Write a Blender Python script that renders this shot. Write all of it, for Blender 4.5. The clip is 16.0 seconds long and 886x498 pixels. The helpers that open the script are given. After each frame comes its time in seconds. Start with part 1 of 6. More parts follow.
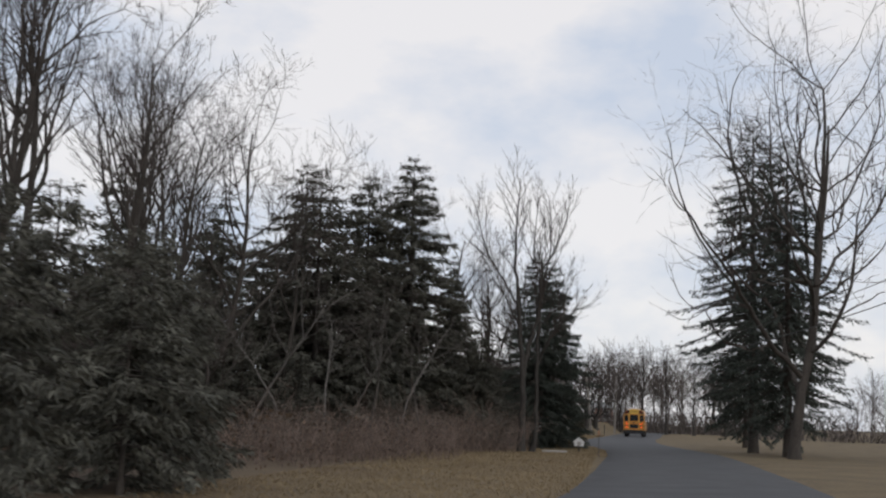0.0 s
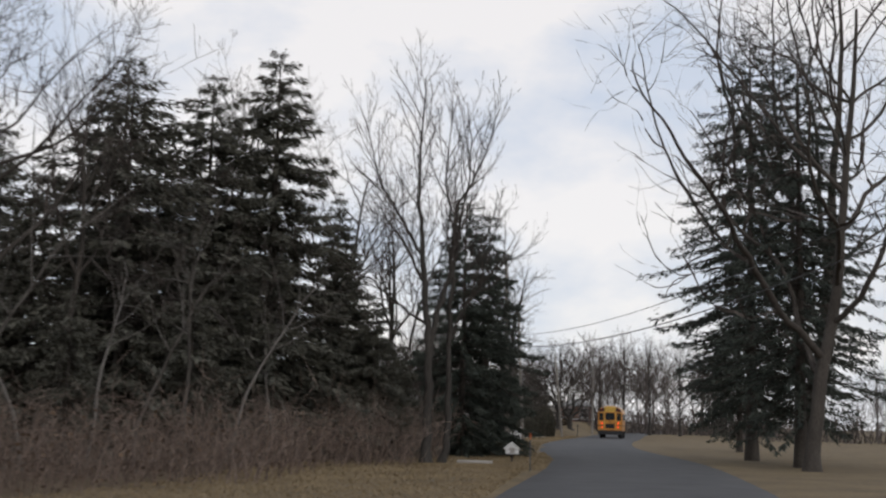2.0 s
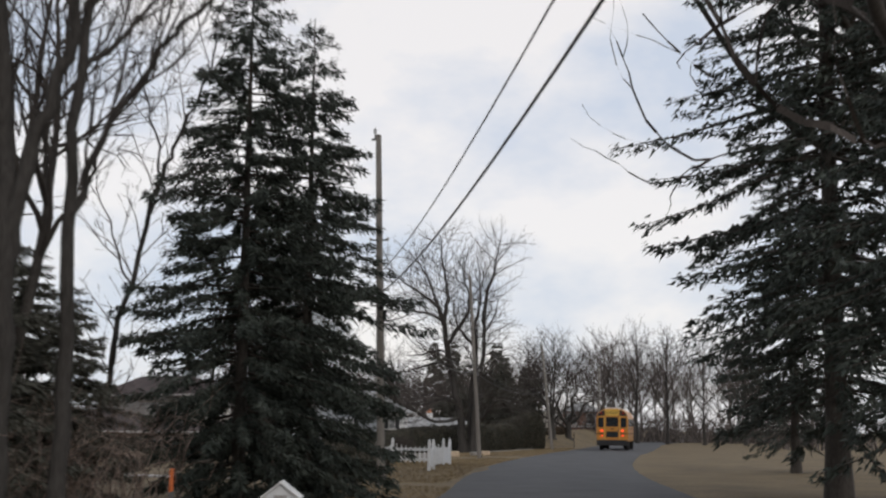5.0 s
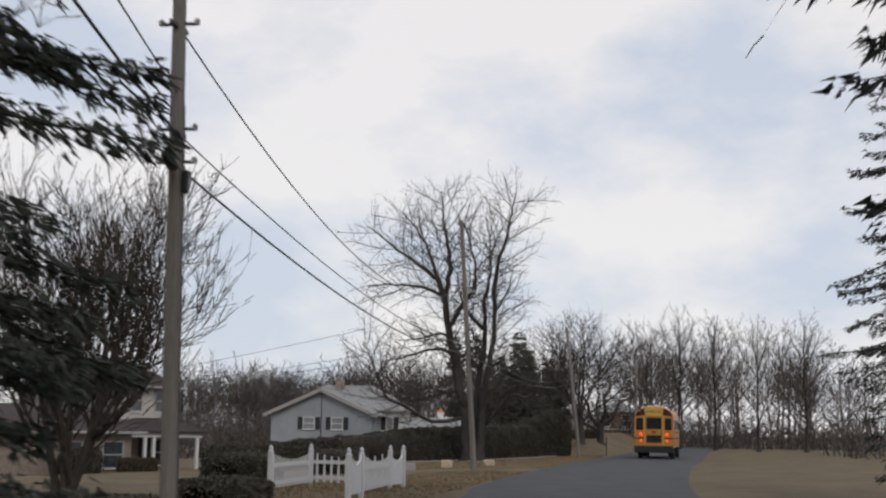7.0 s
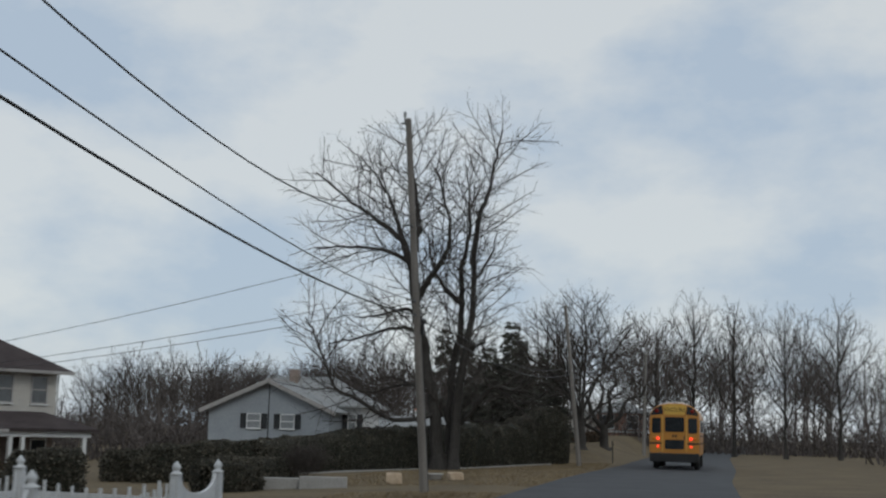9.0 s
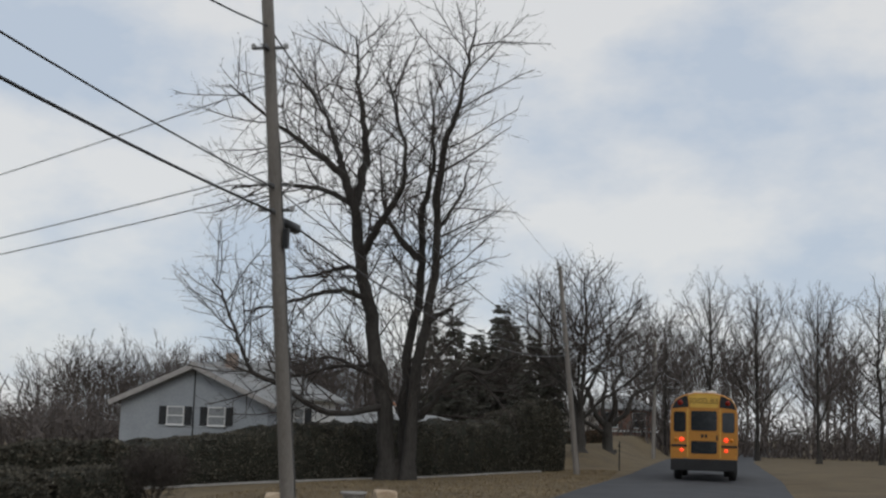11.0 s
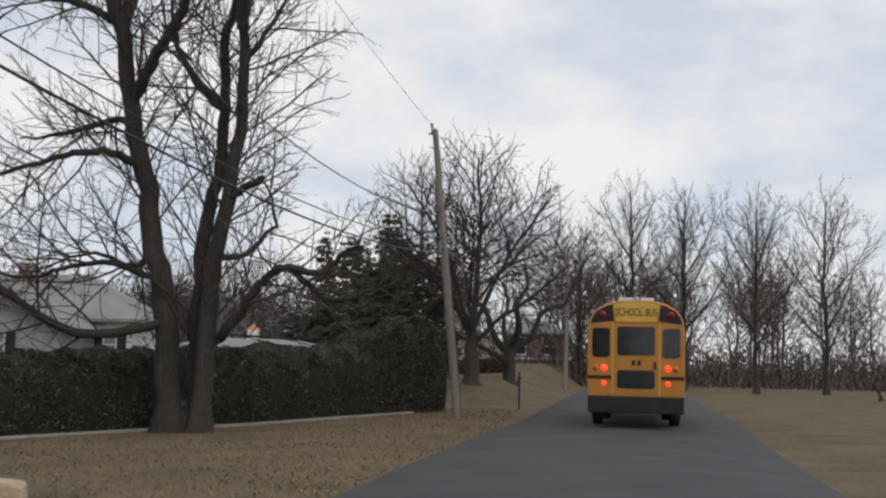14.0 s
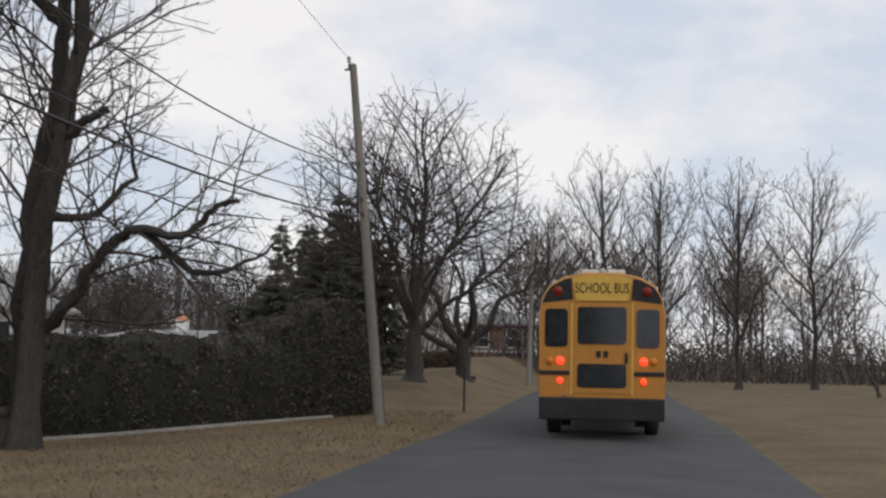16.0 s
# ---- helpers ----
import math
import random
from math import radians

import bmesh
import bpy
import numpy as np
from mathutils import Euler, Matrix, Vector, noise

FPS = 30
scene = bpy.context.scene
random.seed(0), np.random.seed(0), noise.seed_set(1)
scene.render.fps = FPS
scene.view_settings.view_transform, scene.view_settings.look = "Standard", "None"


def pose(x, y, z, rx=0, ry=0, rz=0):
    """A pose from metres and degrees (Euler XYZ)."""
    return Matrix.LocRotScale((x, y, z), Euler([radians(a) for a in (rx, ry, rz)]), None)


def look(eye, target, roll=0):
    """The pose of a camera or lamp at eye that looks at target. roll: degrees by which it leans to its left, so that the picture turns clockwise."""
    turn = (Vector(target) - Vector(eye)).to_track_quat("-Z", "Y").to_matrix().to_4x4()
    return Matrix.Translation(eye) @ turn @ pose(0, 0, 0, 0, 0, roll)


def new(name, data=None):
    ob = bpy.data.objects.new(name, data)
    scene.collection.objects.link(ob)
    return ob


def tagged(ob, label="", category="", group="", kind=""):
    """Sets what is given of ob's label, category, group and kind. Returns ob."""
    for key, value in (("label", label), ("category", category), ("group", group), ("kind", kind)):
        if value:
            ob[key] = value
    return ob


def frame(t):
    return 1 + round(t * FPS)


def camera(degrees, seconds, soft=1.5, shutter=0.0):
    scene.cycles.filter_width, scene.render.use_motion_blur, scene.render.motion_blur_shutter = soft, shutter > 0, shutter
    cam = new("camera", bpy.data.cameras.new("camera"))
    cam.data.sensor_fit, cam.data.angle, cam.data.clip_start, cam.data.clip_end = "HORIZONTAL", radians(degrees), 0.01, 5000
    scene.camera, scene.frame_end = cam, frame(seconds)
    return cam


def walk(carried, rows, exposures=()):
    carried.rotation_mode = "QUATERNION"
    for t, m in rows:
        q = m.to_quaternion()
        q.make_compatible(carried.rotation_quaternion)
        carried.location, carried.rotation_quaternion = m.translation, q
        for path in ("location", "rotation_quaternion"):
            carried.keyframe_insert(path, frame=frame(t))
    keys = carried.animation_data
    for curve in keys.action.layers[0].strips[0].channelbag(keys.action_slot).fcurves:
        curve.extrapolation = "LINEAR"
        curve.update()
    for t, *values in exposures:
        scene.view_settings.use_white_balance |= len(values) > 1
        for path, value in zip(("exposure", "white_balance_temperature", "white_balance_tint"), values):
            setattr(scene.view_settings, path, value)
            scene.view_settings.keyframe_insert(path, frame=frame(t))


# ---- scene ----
cam = camera(38.29, 16.0, soft=2.3, shutter=0.3)
PATH = [
    (0.0, pose(-3.35, -72.39, 1.62, 97.52, -1.77, 7.38)),
    (0.5, pose(-2.91, -67.32, 1.62, 97.50, -1.41, 7.72)),
    (1.0, pose(-2.47, -62.29, 1.62, 97.53, -1.43, 7.88)),
    (1.5, pose(-2.05, -57.31, 1.62, 97.08, -1.82, 7.58)),
    (2.0, pose(-1.63, -52.37, 1.61, 97.56, -1.53, 6.92)),
    (2.5, pose(-1.22, -47.38, 1.61, 97.63, -2.04, 5.27)),
    (3.0, pose(-0.82, -42.37, 1.63, 97.89, -1.71, 5.03)),
    (3.5, pose(-0.44, -37.28, 1.62, 98.16, -1.53, 5.78)),
    (4.0, pose(-0.09, -32.18, 1.62, 97.84, -0.99, 6.29)),
    (4.5, pose(0.21, -27.13, 1.62, 98.00, -0.85, 7.35)),
    (5.0, pose(0.44, -22.19, 1.63, 97.99, -0.63, 8.04)),
    (7.5, pose(-0.40, 2.01, 1.61, 98.10, -1.11, 9.83)),
    (8.0, pose(-0.66, 6.31, 1.60, 98.14, -1.18, 10.04)),
    (8.5, pose(-0.95, 10.53, 1.63, 98.15, -1.78, 9.72)),
    (9.0, pose(-1.29, 14.62, 1.65, 98.11, -1.53, 9.52)),
    (11.5, pose(-2.24, 33.83, 1.62, 98.07, -1.86, 9.43)),
    (12.0, pose(-2.26, 36.52, 1.62, 97.50, -1.78, 8.63)),
    (12.5, pose(-2.27, 39.09, 1.62, 96.98, -1.84, 7.96)),
    (13.0, pose(-2.26, 41.60, 1.62, 95.74, -0.84, 7.90)),
    (13.5, pose(-2.23, 44.02, 1.62, 95.66, -1.24, 6.49)),
    (14.0, pose(-2.14, 46.33, 1.63, 95.05, -1.24, 5.78)),
    (14.5, pose(-2.02, 48.51, 1.62, 95.80, -1.46, 5.91)),
    (15.0, pose(-1.90, 50.51, 1.62, 95.64, -1.45, 5.72)),
    (15.5, pose(-1.76, 52.35, 1.61, 95.77, -1.19, 5.38)),
    (16.0, pose(-1.61, 54.08, 1.61, 94.81, -1.03, 4.63)),
]
walk(cam, PATH, [(0.0, -0.1, 6550, 10), (2.5, -0.02, 6650, 10), (5.0, -0.04, 6650, 10), (7.5, -0.15, 6650, 10), (8.2, -0.3, 6350, 6), (9.0, -0.46, 6150, 3), (11.5, -0.27, 6550, 8), (12.5, -0.17, 6700, 10), (14.5, -0.03, 6730, 10), (16.0, -0.02, 6700, 10)])

# ---- world, sun ----
world = bpy.data.worlds.new("world")
scene.world = world
world.use_nodes = True
wn, wl = world.node_tree.nodes, world.node_tree.links
wback = wn["Background"]
wsky = wn.new("ShaderNodeTexSky")
wsky.sky_type, wsky.sun_disc = "NISHITA", False
wsky.sun_elevation, wsky.sun_rotation = radians(34), radians(150)
wco = wn.new("ShaderNodeTexCoord")
wmap = wn.new("ShaderNodeMapping")
wmap.inputs["Scale"].default_value = (1.0, 1.0, 1.8)
wmap.inputs["Location"].default_value = (0.35, 0.1, 0.0)
wnoise = wn.new("ShaderNodeTexNoise")
wnoise.inputs["Scale"].default_value, wnoise.inputs["Detail"].default_value, wnoise.inputs["Roughness"].default_value = 4.0, 9.0, 0.54
wramp = wn.new("ShaderNodeValToRGB")
wramp.color_ramp.elements[0].position, wramp.color_ramp.elements[0].color = 0.41, (6.6, 7.3, 8.6, 1)
wramp.color_ramp.elements[1].position, wramp.color_ramp.elements[1].color = 0.57, (9.7, 9.5, 9.6, 1)
wmix = wn.new("ShaderNodeMix")
wmix.data_type = "RGBA"
wmix.inputs["Factor"].default_value = 0.88
wl.new(wco.outputs["Generated"], wmap.inputs["Vector"])
wl.new(wmap.outputs["Vector"], wnoise.inputs["Vector"])
wl.new(wnoise.outputs["Fac"], wramp.inputs["Fac"])
wl.new(wsky.outputs["Color"], wmix.inputs["A"])
wl.new(wramp.outputs["Color"], wmix.inputs["B"])
wl.new(wmix.outputs["Result"], wback.inputs["Color"])
wback.inputs["Strength"].default_value = 0.1
sun = new("sun", bpy.data.lights.new("sun", "SUN"))
sun.data.energy, sun.data.angle, sun.data.color = 0.7, radians(14), (1.0, 0.95, 0.88)
sun.matrix_world = look((40, -70, 60), (0, 0, 0))

# ---- materials ----
def material(name, colour, colour2=None, rough=0.8, metal=0.0, scale=6.0, fine=60.0, bump=0.3, dist=0.01, stretch=(1, 1, 1), spec=0.3, island=0.0, mottle=0.5):
    """A surface of two colours mixed by coarse and fine noise, with relief."""
    m = bpy.data.materials.new(name)
    m.use_nodes = True
    n, l = m.node_tree.nodes, m.node_tree.links
    b = n["Principled BSDF"]
    b.inputs["Roughness"].default_value, b.inputs["Metallic"].default_value = rough, metal
    b.inputs["Specular IOR Level"].default_value = spec
    co, mp = n.new("ShaderNodeTexCoord"), n.new("ShaderNodeMapping")
    mp.inputs["Scale"].default_value = stretch
    l.new(co.outputs["Object"], mp.inputs["Vector"])
    big, small = n.new("ShaderNodeTexNoise"), n.new("ShaderNodeTexNoise")
    big.inputs["Scale"].default_value, small.inputs["Scale"].default_value = scale, fine
    big.inputs["Detail"].default_value, small.inputs["Detail"].default_value = 4, 3
    for t in (big, small):
        l.new(mp.outputs["Vector"], t.inputs["Vector"])
    blend = n.new("ShaderNodeMix")
    blend.inputs["Factor"].default_value = mottle
    l.new(big.outputs["Fac"], blend.inputs["A"])
    l.new(small.outputs["Fac"], blend.inputs["B"])
    ramp = n.new("ShaderNodeValToRGB")
    ramp.color_ramp.elements[0].position, ramp.color_ramp.elements[1].position = 0.36, 0.64
    c2 = colour2 or tuple(min(1, c * 1.35) for c in colour)
    ramp.color_ramp.elements[0].color, ramp.color_ramp.elements[1].color = (*colour, 1), (*c2, 1)
    l.new(blend.outputs["Result"], ramp.inputs["Fac"])
    out = ramp.outputs["Color"]
    if island:
        geo, hsv, mr = n.new("ShaderNodeNewGeometry"), n.new("ShaderNodeHueSaturation"), n.new("ShaderNodeMapRange")
        mr.inputs["To Min"].default_value, mr.inputs["To Max"].default_value = 1 - island, 1 + island
        l.new(geo.outputs["Random Per Island"], mr.inputs["Value"])
        l.new(mr.outputs["Result"], hsv.inputs["Value"])
        l.new(out, hsv.inputs["Color"])
        out = hsv.outputs["Color"]
    l.new(out, b.inputs["Base Color"])
    if bump:
        bp = n.new("ShaderNodeBump")
        bp.inputs["Strength"].default_value, bp.inputs["Distance"].default_value = bump, dist
        l.new(blend.outputs["Result"], bp.inputs["Height"])
        l.new(bp.outputs["Normal"], b.inputs["Normal"])
    return m


def lamp_material(name, colour, strength):
    m = bpy.data.materials.new(name)
    m.use_nodes = True
    b = m.node_tree.nodes["Principled BSDF"]
    b.inputs["Base Color"].default_value = (*colour, 1)
    b.inputs["Emission Color"].default_value, b.inputs["Emission Strength"].default_value = (*colour, 1), strength
    b.inputs["Roughness"].default_value = 0.25
    return m


def boards(m, pitch, axis="Z", strength=0.6):
    """Adds lapped courses to a material as relief, one course every pitch metres."""
    n, l = m.node_tree.nodes, m.node_tree.links
    co, wave = n.new("ShaderNodeTexCoord"), n.new("ShaderNodeTexWave")
    wave.wave_profile, wave.bands_direction = "SAW", axis
    wave.inputs["Scale"].default_value = 0.314 / pitch
    l.new(co.outputs["Object"], wave.inputs["Vector"])
    bp = n.new("ShaderNodeBump")
    bp.inputs["Strength"].default_value, bp.inputs["Distance"].default_value = strength, 0.015
    l.new(wave.outputs["Fac"], bp.inputs["Height"])
    l.new(bp.outputs["Normal"], n["Principled BSDF"].inputs["Normal"])
    return m


M_BARK = material("bark", (0.036, 0.031, 0.027), (0.078, 0.068, 0.06), 0.95, scale=3, fine=26, bump=0.7, dist=0.03, stretch=(1, 1, 0.3))
M_BARK_GREY = material("grey_bark", (0.03, 0.027, 0.024), (0.064, 0.058, 0.053), 0.95, scale=2.5, fine=22, bump=1.0, dist=0.07, stretch=(1, 1, 0.22))
M_BARK_PALE = material("pale_bark", (0.088, 0.08, 0.074), (0.16, 0.148, 0.136), 0.9, scale=2, fine=20, bump=0.5, dist=0.015, stretch=(1, 1, 0.4))
M_TWIG = material("twig", (0.042, 0.035, 0.031), (0.08, 0.067, 0.06), 0.9, scale=2, fine=15, bump=0, island=0.3)
# Glare of the vehicle window over the brush is put into this lighter colour.
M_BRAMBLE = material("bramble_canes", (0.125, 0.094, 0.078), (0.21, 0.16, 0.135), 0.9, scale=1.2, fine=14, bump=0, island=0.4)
# Paler than the near twigs: distance haze is mixed into the colour.
M_TWIG_HAZE = material("hazed_far_twig", (0.066, 0.056, 0.052), (0.115, 0.098, 0.09), 0.9, scale=0.2, fine=3, bump=0, island=0.35)
M_NEEDLE = material("spruce_needles", (0.032, 0.04, 0.034), (0.064, 0.074, 0.062), 0.75, scale=0.8, fine=9, bump=0, island=0.4, spec=0.2)
# Lifted towards grey: the window glass's pale veil is put into the colour.
M_NEEDLE_VEILED = material("veiled_needles", (0.06, 0.06, 0.05), (0.112, 0.11, 0.09), 0.8, scale=0.8, fine=9, bump=0, island=0.4, spec=0.2)
# Less green and lighter, with the haze over the hedge in the colour.
M_YEW = material("hedge_leaves", (0.054, 0.051, 0.041), (0.112, 0.1, 0.077), 0.7, scale=1.2, fine=10, bump=0, island=0.5, spec=0.25)
# Near-black, so the shade between the hedge leaves is in the colour.
M_YEW_SHADE = material("hedge_shade_core", (0.012, 0.014, 0.009), (0.028, 0.026, 0.018), 0.9, scale=2, fine=12, bump=0.5, dist=0.05)
M_BROWN_LEAF = material("brown_leaves", (0.062, 0.041, 0.028), (0.12, 0.08, 0.052), 0.85, scale=1, fine=12, bump=0, island=0.5)
M_GRASS = material("dormant_grass", (0.075, 0.056, 0.033), (0.172, 0.128, 0.07), 0.95, scale=0.45, fine=9, bump=0.6, dist=0.03, mottle=0.55)
M_BLADE = material("grass_blades", (0.15, 0.112, 0.066), (0.27, 0.205, 0.12), 0.9, scale=0.4, fine=10, bump=0, island=0.25)
M_ASPHALT = material("asphalt", (0.042, 0.043, 0.047), (0.075, 0.076, 0.08), 0.85, scale=0.7, fine=90, bump=0.4, dist=0.004)
M_POLE = material("pole_wood", (0.14, 0.128, 0.115), (0.25, 0.23, 0.21), 0.9, scale=1.2, fine=30, bump=0.5, dist=0.01, stretch=(3, 3, 0.12))
M_STEEL = material("weathered_steel", (0.09, 0.09, 0.09), (0.16, 0.16, 0.16), 0.6, 0.6, scale=8, fine=60, bump=0.1)
M_WIRE = material("black_cable", (0.035, 0.035, 0.036), (0.055, 0.055, 0.056), 0.6, scale=4, fine=30, bump=0)
M_CERAMIC = material("glazed_ceramic", (0.3, 0.3, 0.3), (0.4, 0.4, 0.4), 0.3, scale=5, fine=30, bump=0)
M_VINYL = material("white_vinyl", (0.56, 0.57, 0.58), (0.68, 0.68, 0.68), 0.45, scale=1.5, fine=14, bump=0.05)
M_SIDING = boards(material("grey_siding", (0.28, 0.30, 0.32), (0.345, 0.366, 0.388), 0.6, scale=0.5, fine=8, bump=0), 0.18)
M_BOARD = material("siding_board", (0.27, 0.29, 0.31), (0.345, 0.366, 0.388), 0.6, scale=0.7, fine=10, bump=0.05)
M_SIDING_GREY = boards(material("taupe_siding", (0.21, 0.197, 0.187), (0.27, 0.255, 0.24), 0.6, scale=0.5, fine=8, bump=0), 0.18)
M_CREAM = boards(material("cream_siding", (0.47, 0.44, 0.40), (0.55, 0.52, 0.47), 0.6, scale=0.5, fine=8, bump=0), 0.2)
M_STONEWALL = material("tan_brick", (0.19, 0.15, 0.125), (0.3, 0.24, 0.205), 0.85, scale=2, fine=8, bump=0.4)
M_ROOF_BROWN = boards(material("brown_shingles", (0.04, 0.03, 0.03), (0.072, 0.057, 0.055), 0.9, scale=1.0, fine=14, bump=0), 0.14)
M_ROOF_GREY = boards(material("grey_shingles", (0.22, 0.225, 0.225), (0.31, 0.31, 0.305), 0.9, scale=0.6, fine=10, bump=0), 0.14)
M_TRIM = material("white_trim", (0.62, 0.62, 0.61), (0.74, 0.74, 0.73), 0.5, scale=2, fine=20, bump=0.05)
M_FASCIA = material("grey_fascia", (0.3, 0.28, 0.27), (0.4, 0.38, 0.36), 0.6, scale=2, fine=20, bump=0.05)
M_SHUTTER = boards(material("black_shutter", (0.025, 0.027, 0.03), (0.045, 0.047, 0.05), 0.5, scale=2, fine=20, bump=0), 0.06)
M_PANE = material("window_glass", (0.03, 0.035, 0.04), (0.07, 0.08, 0.09), 0.06, scale=0.7, fine=3, bump=0, spec=0.7)
M_CURTAIN = material("curtained_glass", (0.2, 0.21, 0.22), (0.3, 0.31, 0.32), 0.2, scale=4, fine=20, bump=0)
M_STONE = material("sandstone", (0.38, 0.28, 0.19), (0.55, 0.44, 0.32), 0.9, scale=2.5, fine=22, bump=0.8, dist=0.03)
M_CONCRETE = material("concrete", (0.27, 0.26, 0.245), (0.39, 0.375, 0.355), 0.9, scale=1.5, fine=30, bump=0.4)
M_BUS = material("bus_yellow", (0.38, 0.165, 0.024), (0.46, 0.205, 0.034), 0.38, scale=0.9, fine=10, bump=0.03, spec=0.5)
M_BUS_PALE = material("bus_sign_yellow", (0.56, 0.34, 0.06), (0.62, 0.4, 0.09), 0.45, scale=2, fine=14, bump=0)
M_BLACK = material("black_paint", (0.012, 0.012, 0.013), (0.025, 0.025, 0.026), 0.5, scale=2, fine=20, bump=0.05)
M_RUBBER = material("tyre_rubber", (0.014, 0.014, 0.014), (0.03, 0.03, 0.03), 0.9, scale=5, fine=30, bump=0.3)
M_BUS_GLASS = material("bus_glass", (0.012, 0.014, 0.016), (0.03, 0.033, 0.036), 0.08, scale=2, fine=6, bump=0, spec=0.6)
M_BUS_ROOF = material("bus_roof_white", (0.55, 0.52, 0.47), (0.68, 0.66, 0.62), 0.5, scale=1, fine=9, bump=0.03)
M_LAMP_OFF = material("dark_red_lens", (0.16, 0.012, 0.008), (0.22, 0.02, 0.012), 0.25, scale=6, fine=20, bump=0)
M_LAMP_RED = lamp_material("lit_red_lens", (1.0, 0.045, 0.015), 2.2)
M_LAMP_AMBER = material("amber_lens", (0.5, 0.17, 0.02), (0.62, 0.23, 0.03), 0.25, scale=6, fine=20, bump=0)
M_ORANGE = material("orange_plastic", (0.48, 0.11, 0.03), (0.58, 0.15, 0.045), 0.5, scale=4, fine=20, bump=0)
M_COPPER = material("copper_roof", (0.42, 0.17, 0.09), (0.55, 0.25, 0.14), 0.5, 0.3, scale=3, fine=20, bump=0)
M_RED_BRICK = material("brown_brick", (0.2, 0.11, 0.085), (0.3, 0.18, 0.14), 0.9, scale=2, fine=10, bump=0.3)


# ---- small makers ----
def mesh_of(name, verts, faces, mat, smooth=False):
    """A mesh from vertex and face arrays; faces is an (n, k) array of equal faces or a list."""
    me = bpy.data.meshes.new(name)
    if isinstance(faces, np.ndarray):
        nf, k = faces.shape
        verts = np.asarray(verts, dtype=np.float32)
        me.vertices.add(len(verts))
        me.vertices.foreach_set("co", verts.ravel())
        me.loops.add(nf * k)
        me.loops.foreach_set("vertex_index", faces.astype(np.int32).ravel())
        me.polygons.add(nf)
        me.polygons.foreach_set("loop_start", np.arange(0, nf * k, k, dtype=np.int32))
        me.polygons.foreach_set("loop_total", np.full(nf, k, dtype=np.int32))
        me.update(calc_edges=True)
        me.validate()
    else:
        me.from_pydata([tuple(v) for v in verts], [], faces)
        me.update()
    if smooth:
        me.polygons.foreach_set("use_smooth", np.ones(len(me.polygons), dtype=bool))
    me.materials.append(mat)
    return me


def thing(name, label, category, at=(0, 0, 0), turn=0.0, group="", kind=""):
    """An Empty at the base of a thing, which parents its parts."""
    ob = new(name)
    ob.matrix_basis = pose(*at, 0, 0, turn)
    ob.empty_display_size = 0.3
    return tagged(ob, label, category, group, kind)


def part(name, shape, mat, parent, label="", at=None):
    """Links a bmesh or a mesh as one mesh object under a thing or a part."""
    if isinstance(shape, bmesh.types.BMesh):
        me = bpy.data.meshes.new(name)
        shape.normal_update()
        shape.to_mesh(me)
        shape.free()
        me.materials.append(mat)
    else:
        me = shape
    ob = new(name, me)
    ob.parent = parent
    if at is not None:
        ob.location = at
    if label:
        ob["label"] = label
    return ob


def box(x0, x1, y0, y1, z0, z1, bevel=0.0, bm=None, tip=None):
    """A box between the bounds, with bevelled edges; adds to bm where given."""
    own = bmesh.new()
    bmesh.ops.create_cube(own, size=1)
    for v in own.verts:
        v.co = ((x0 + x1) / 2 + v.co.x * (x1 - x0), (y0 + y1) / 2 + v.co.y * (y1 - y0), (z0 + z1) / 2 + v.co.z * (z1 - z0))
    if bevel:
        bmesh.ops.bevel(own, geom=own.edges[:], offset=bevel, segments=2, affect="EDGES", profile=0.6)
    if tip is not None:
        bmesh.ops.transform(own, matrix=tip, verts=own.verts[:])
    if bm is None:
        return own
    me = bpy.data.meshes.new("tmp")
    own.to_mesh(me)
    own.free()
    bm.from_mesh(me)
    bpy.data.meshes.remove(me)
    return bm


def lathe(profile, sides=12, bm=None):
    """A turned solid round z from (radius, height) pairs, closed at both ends."""
    bm = bm or bmesh.new()
    rings = []
    for r, z in profile:
        rings.append([bm.verts.new((r * math.cos(2 * math.pi * i / sides), r * math.sin(2 * math.pi * i / sides), z)) for i in range(sides)])
    for a, b in zip(rings, rings[1:]):
        for i in range(sides):
            f = bm.faces.new((a[i], a[(i + 1) % sides], b[(i + 1) % sides], b[i]))
            f.smooth = sides > 8
    bm.faces.new(rings[0][::-1])
    bm.faces.new(rings[-1])
    return bm


def tubes(p0, p1, r0, r1, sides):
    """Vertices and quads of many tapered tubes at once."""
    p0, p1 = np.asarray(p0, float), np.asarray(p1, float)
    r0, r1 = np.asarray(r0, float), np.asarray(r1, float)
    d = p1 - p0
    d /= np.maximum(np.linalg.norm(d, axis=1, keepdims=True), 1e-9)
    ref = np.where(np.abs(d[:, 2:3]) > 0.9, np.array([[1.0, 0, 0]]), np.array([[0, 0, 1.0]]))
    u = np.cross(d, ref)
    u /= np.maximum(np.linalg.norm(u, axis=1, keepdims=True), 1e-9)
    w = np.cross(d, u)
    a = np.arange(sides) * 2 * np.pi / sides
    ring = u[:, None, :] * np.cos(a)[None, :, None] + w[:, None, :] * np.sin(a)[None, :, None]
    v = np.concatenate([p0[:, None, :] + ring * r0[:, None, None], p1[:, None, :] + ring * r1[:, None, None]], axis=1).reshape(-1, 3)
    i = np.arange(sides)
    j = (i + 1) % sides
    quad = np.stack([i, j, j + sides, i + sides], axis=1)
    f = (np.arange(len(p0)) * 2 * sides)[:, None, None] + quad[None]
    return v, f.reshape(-1, 4)


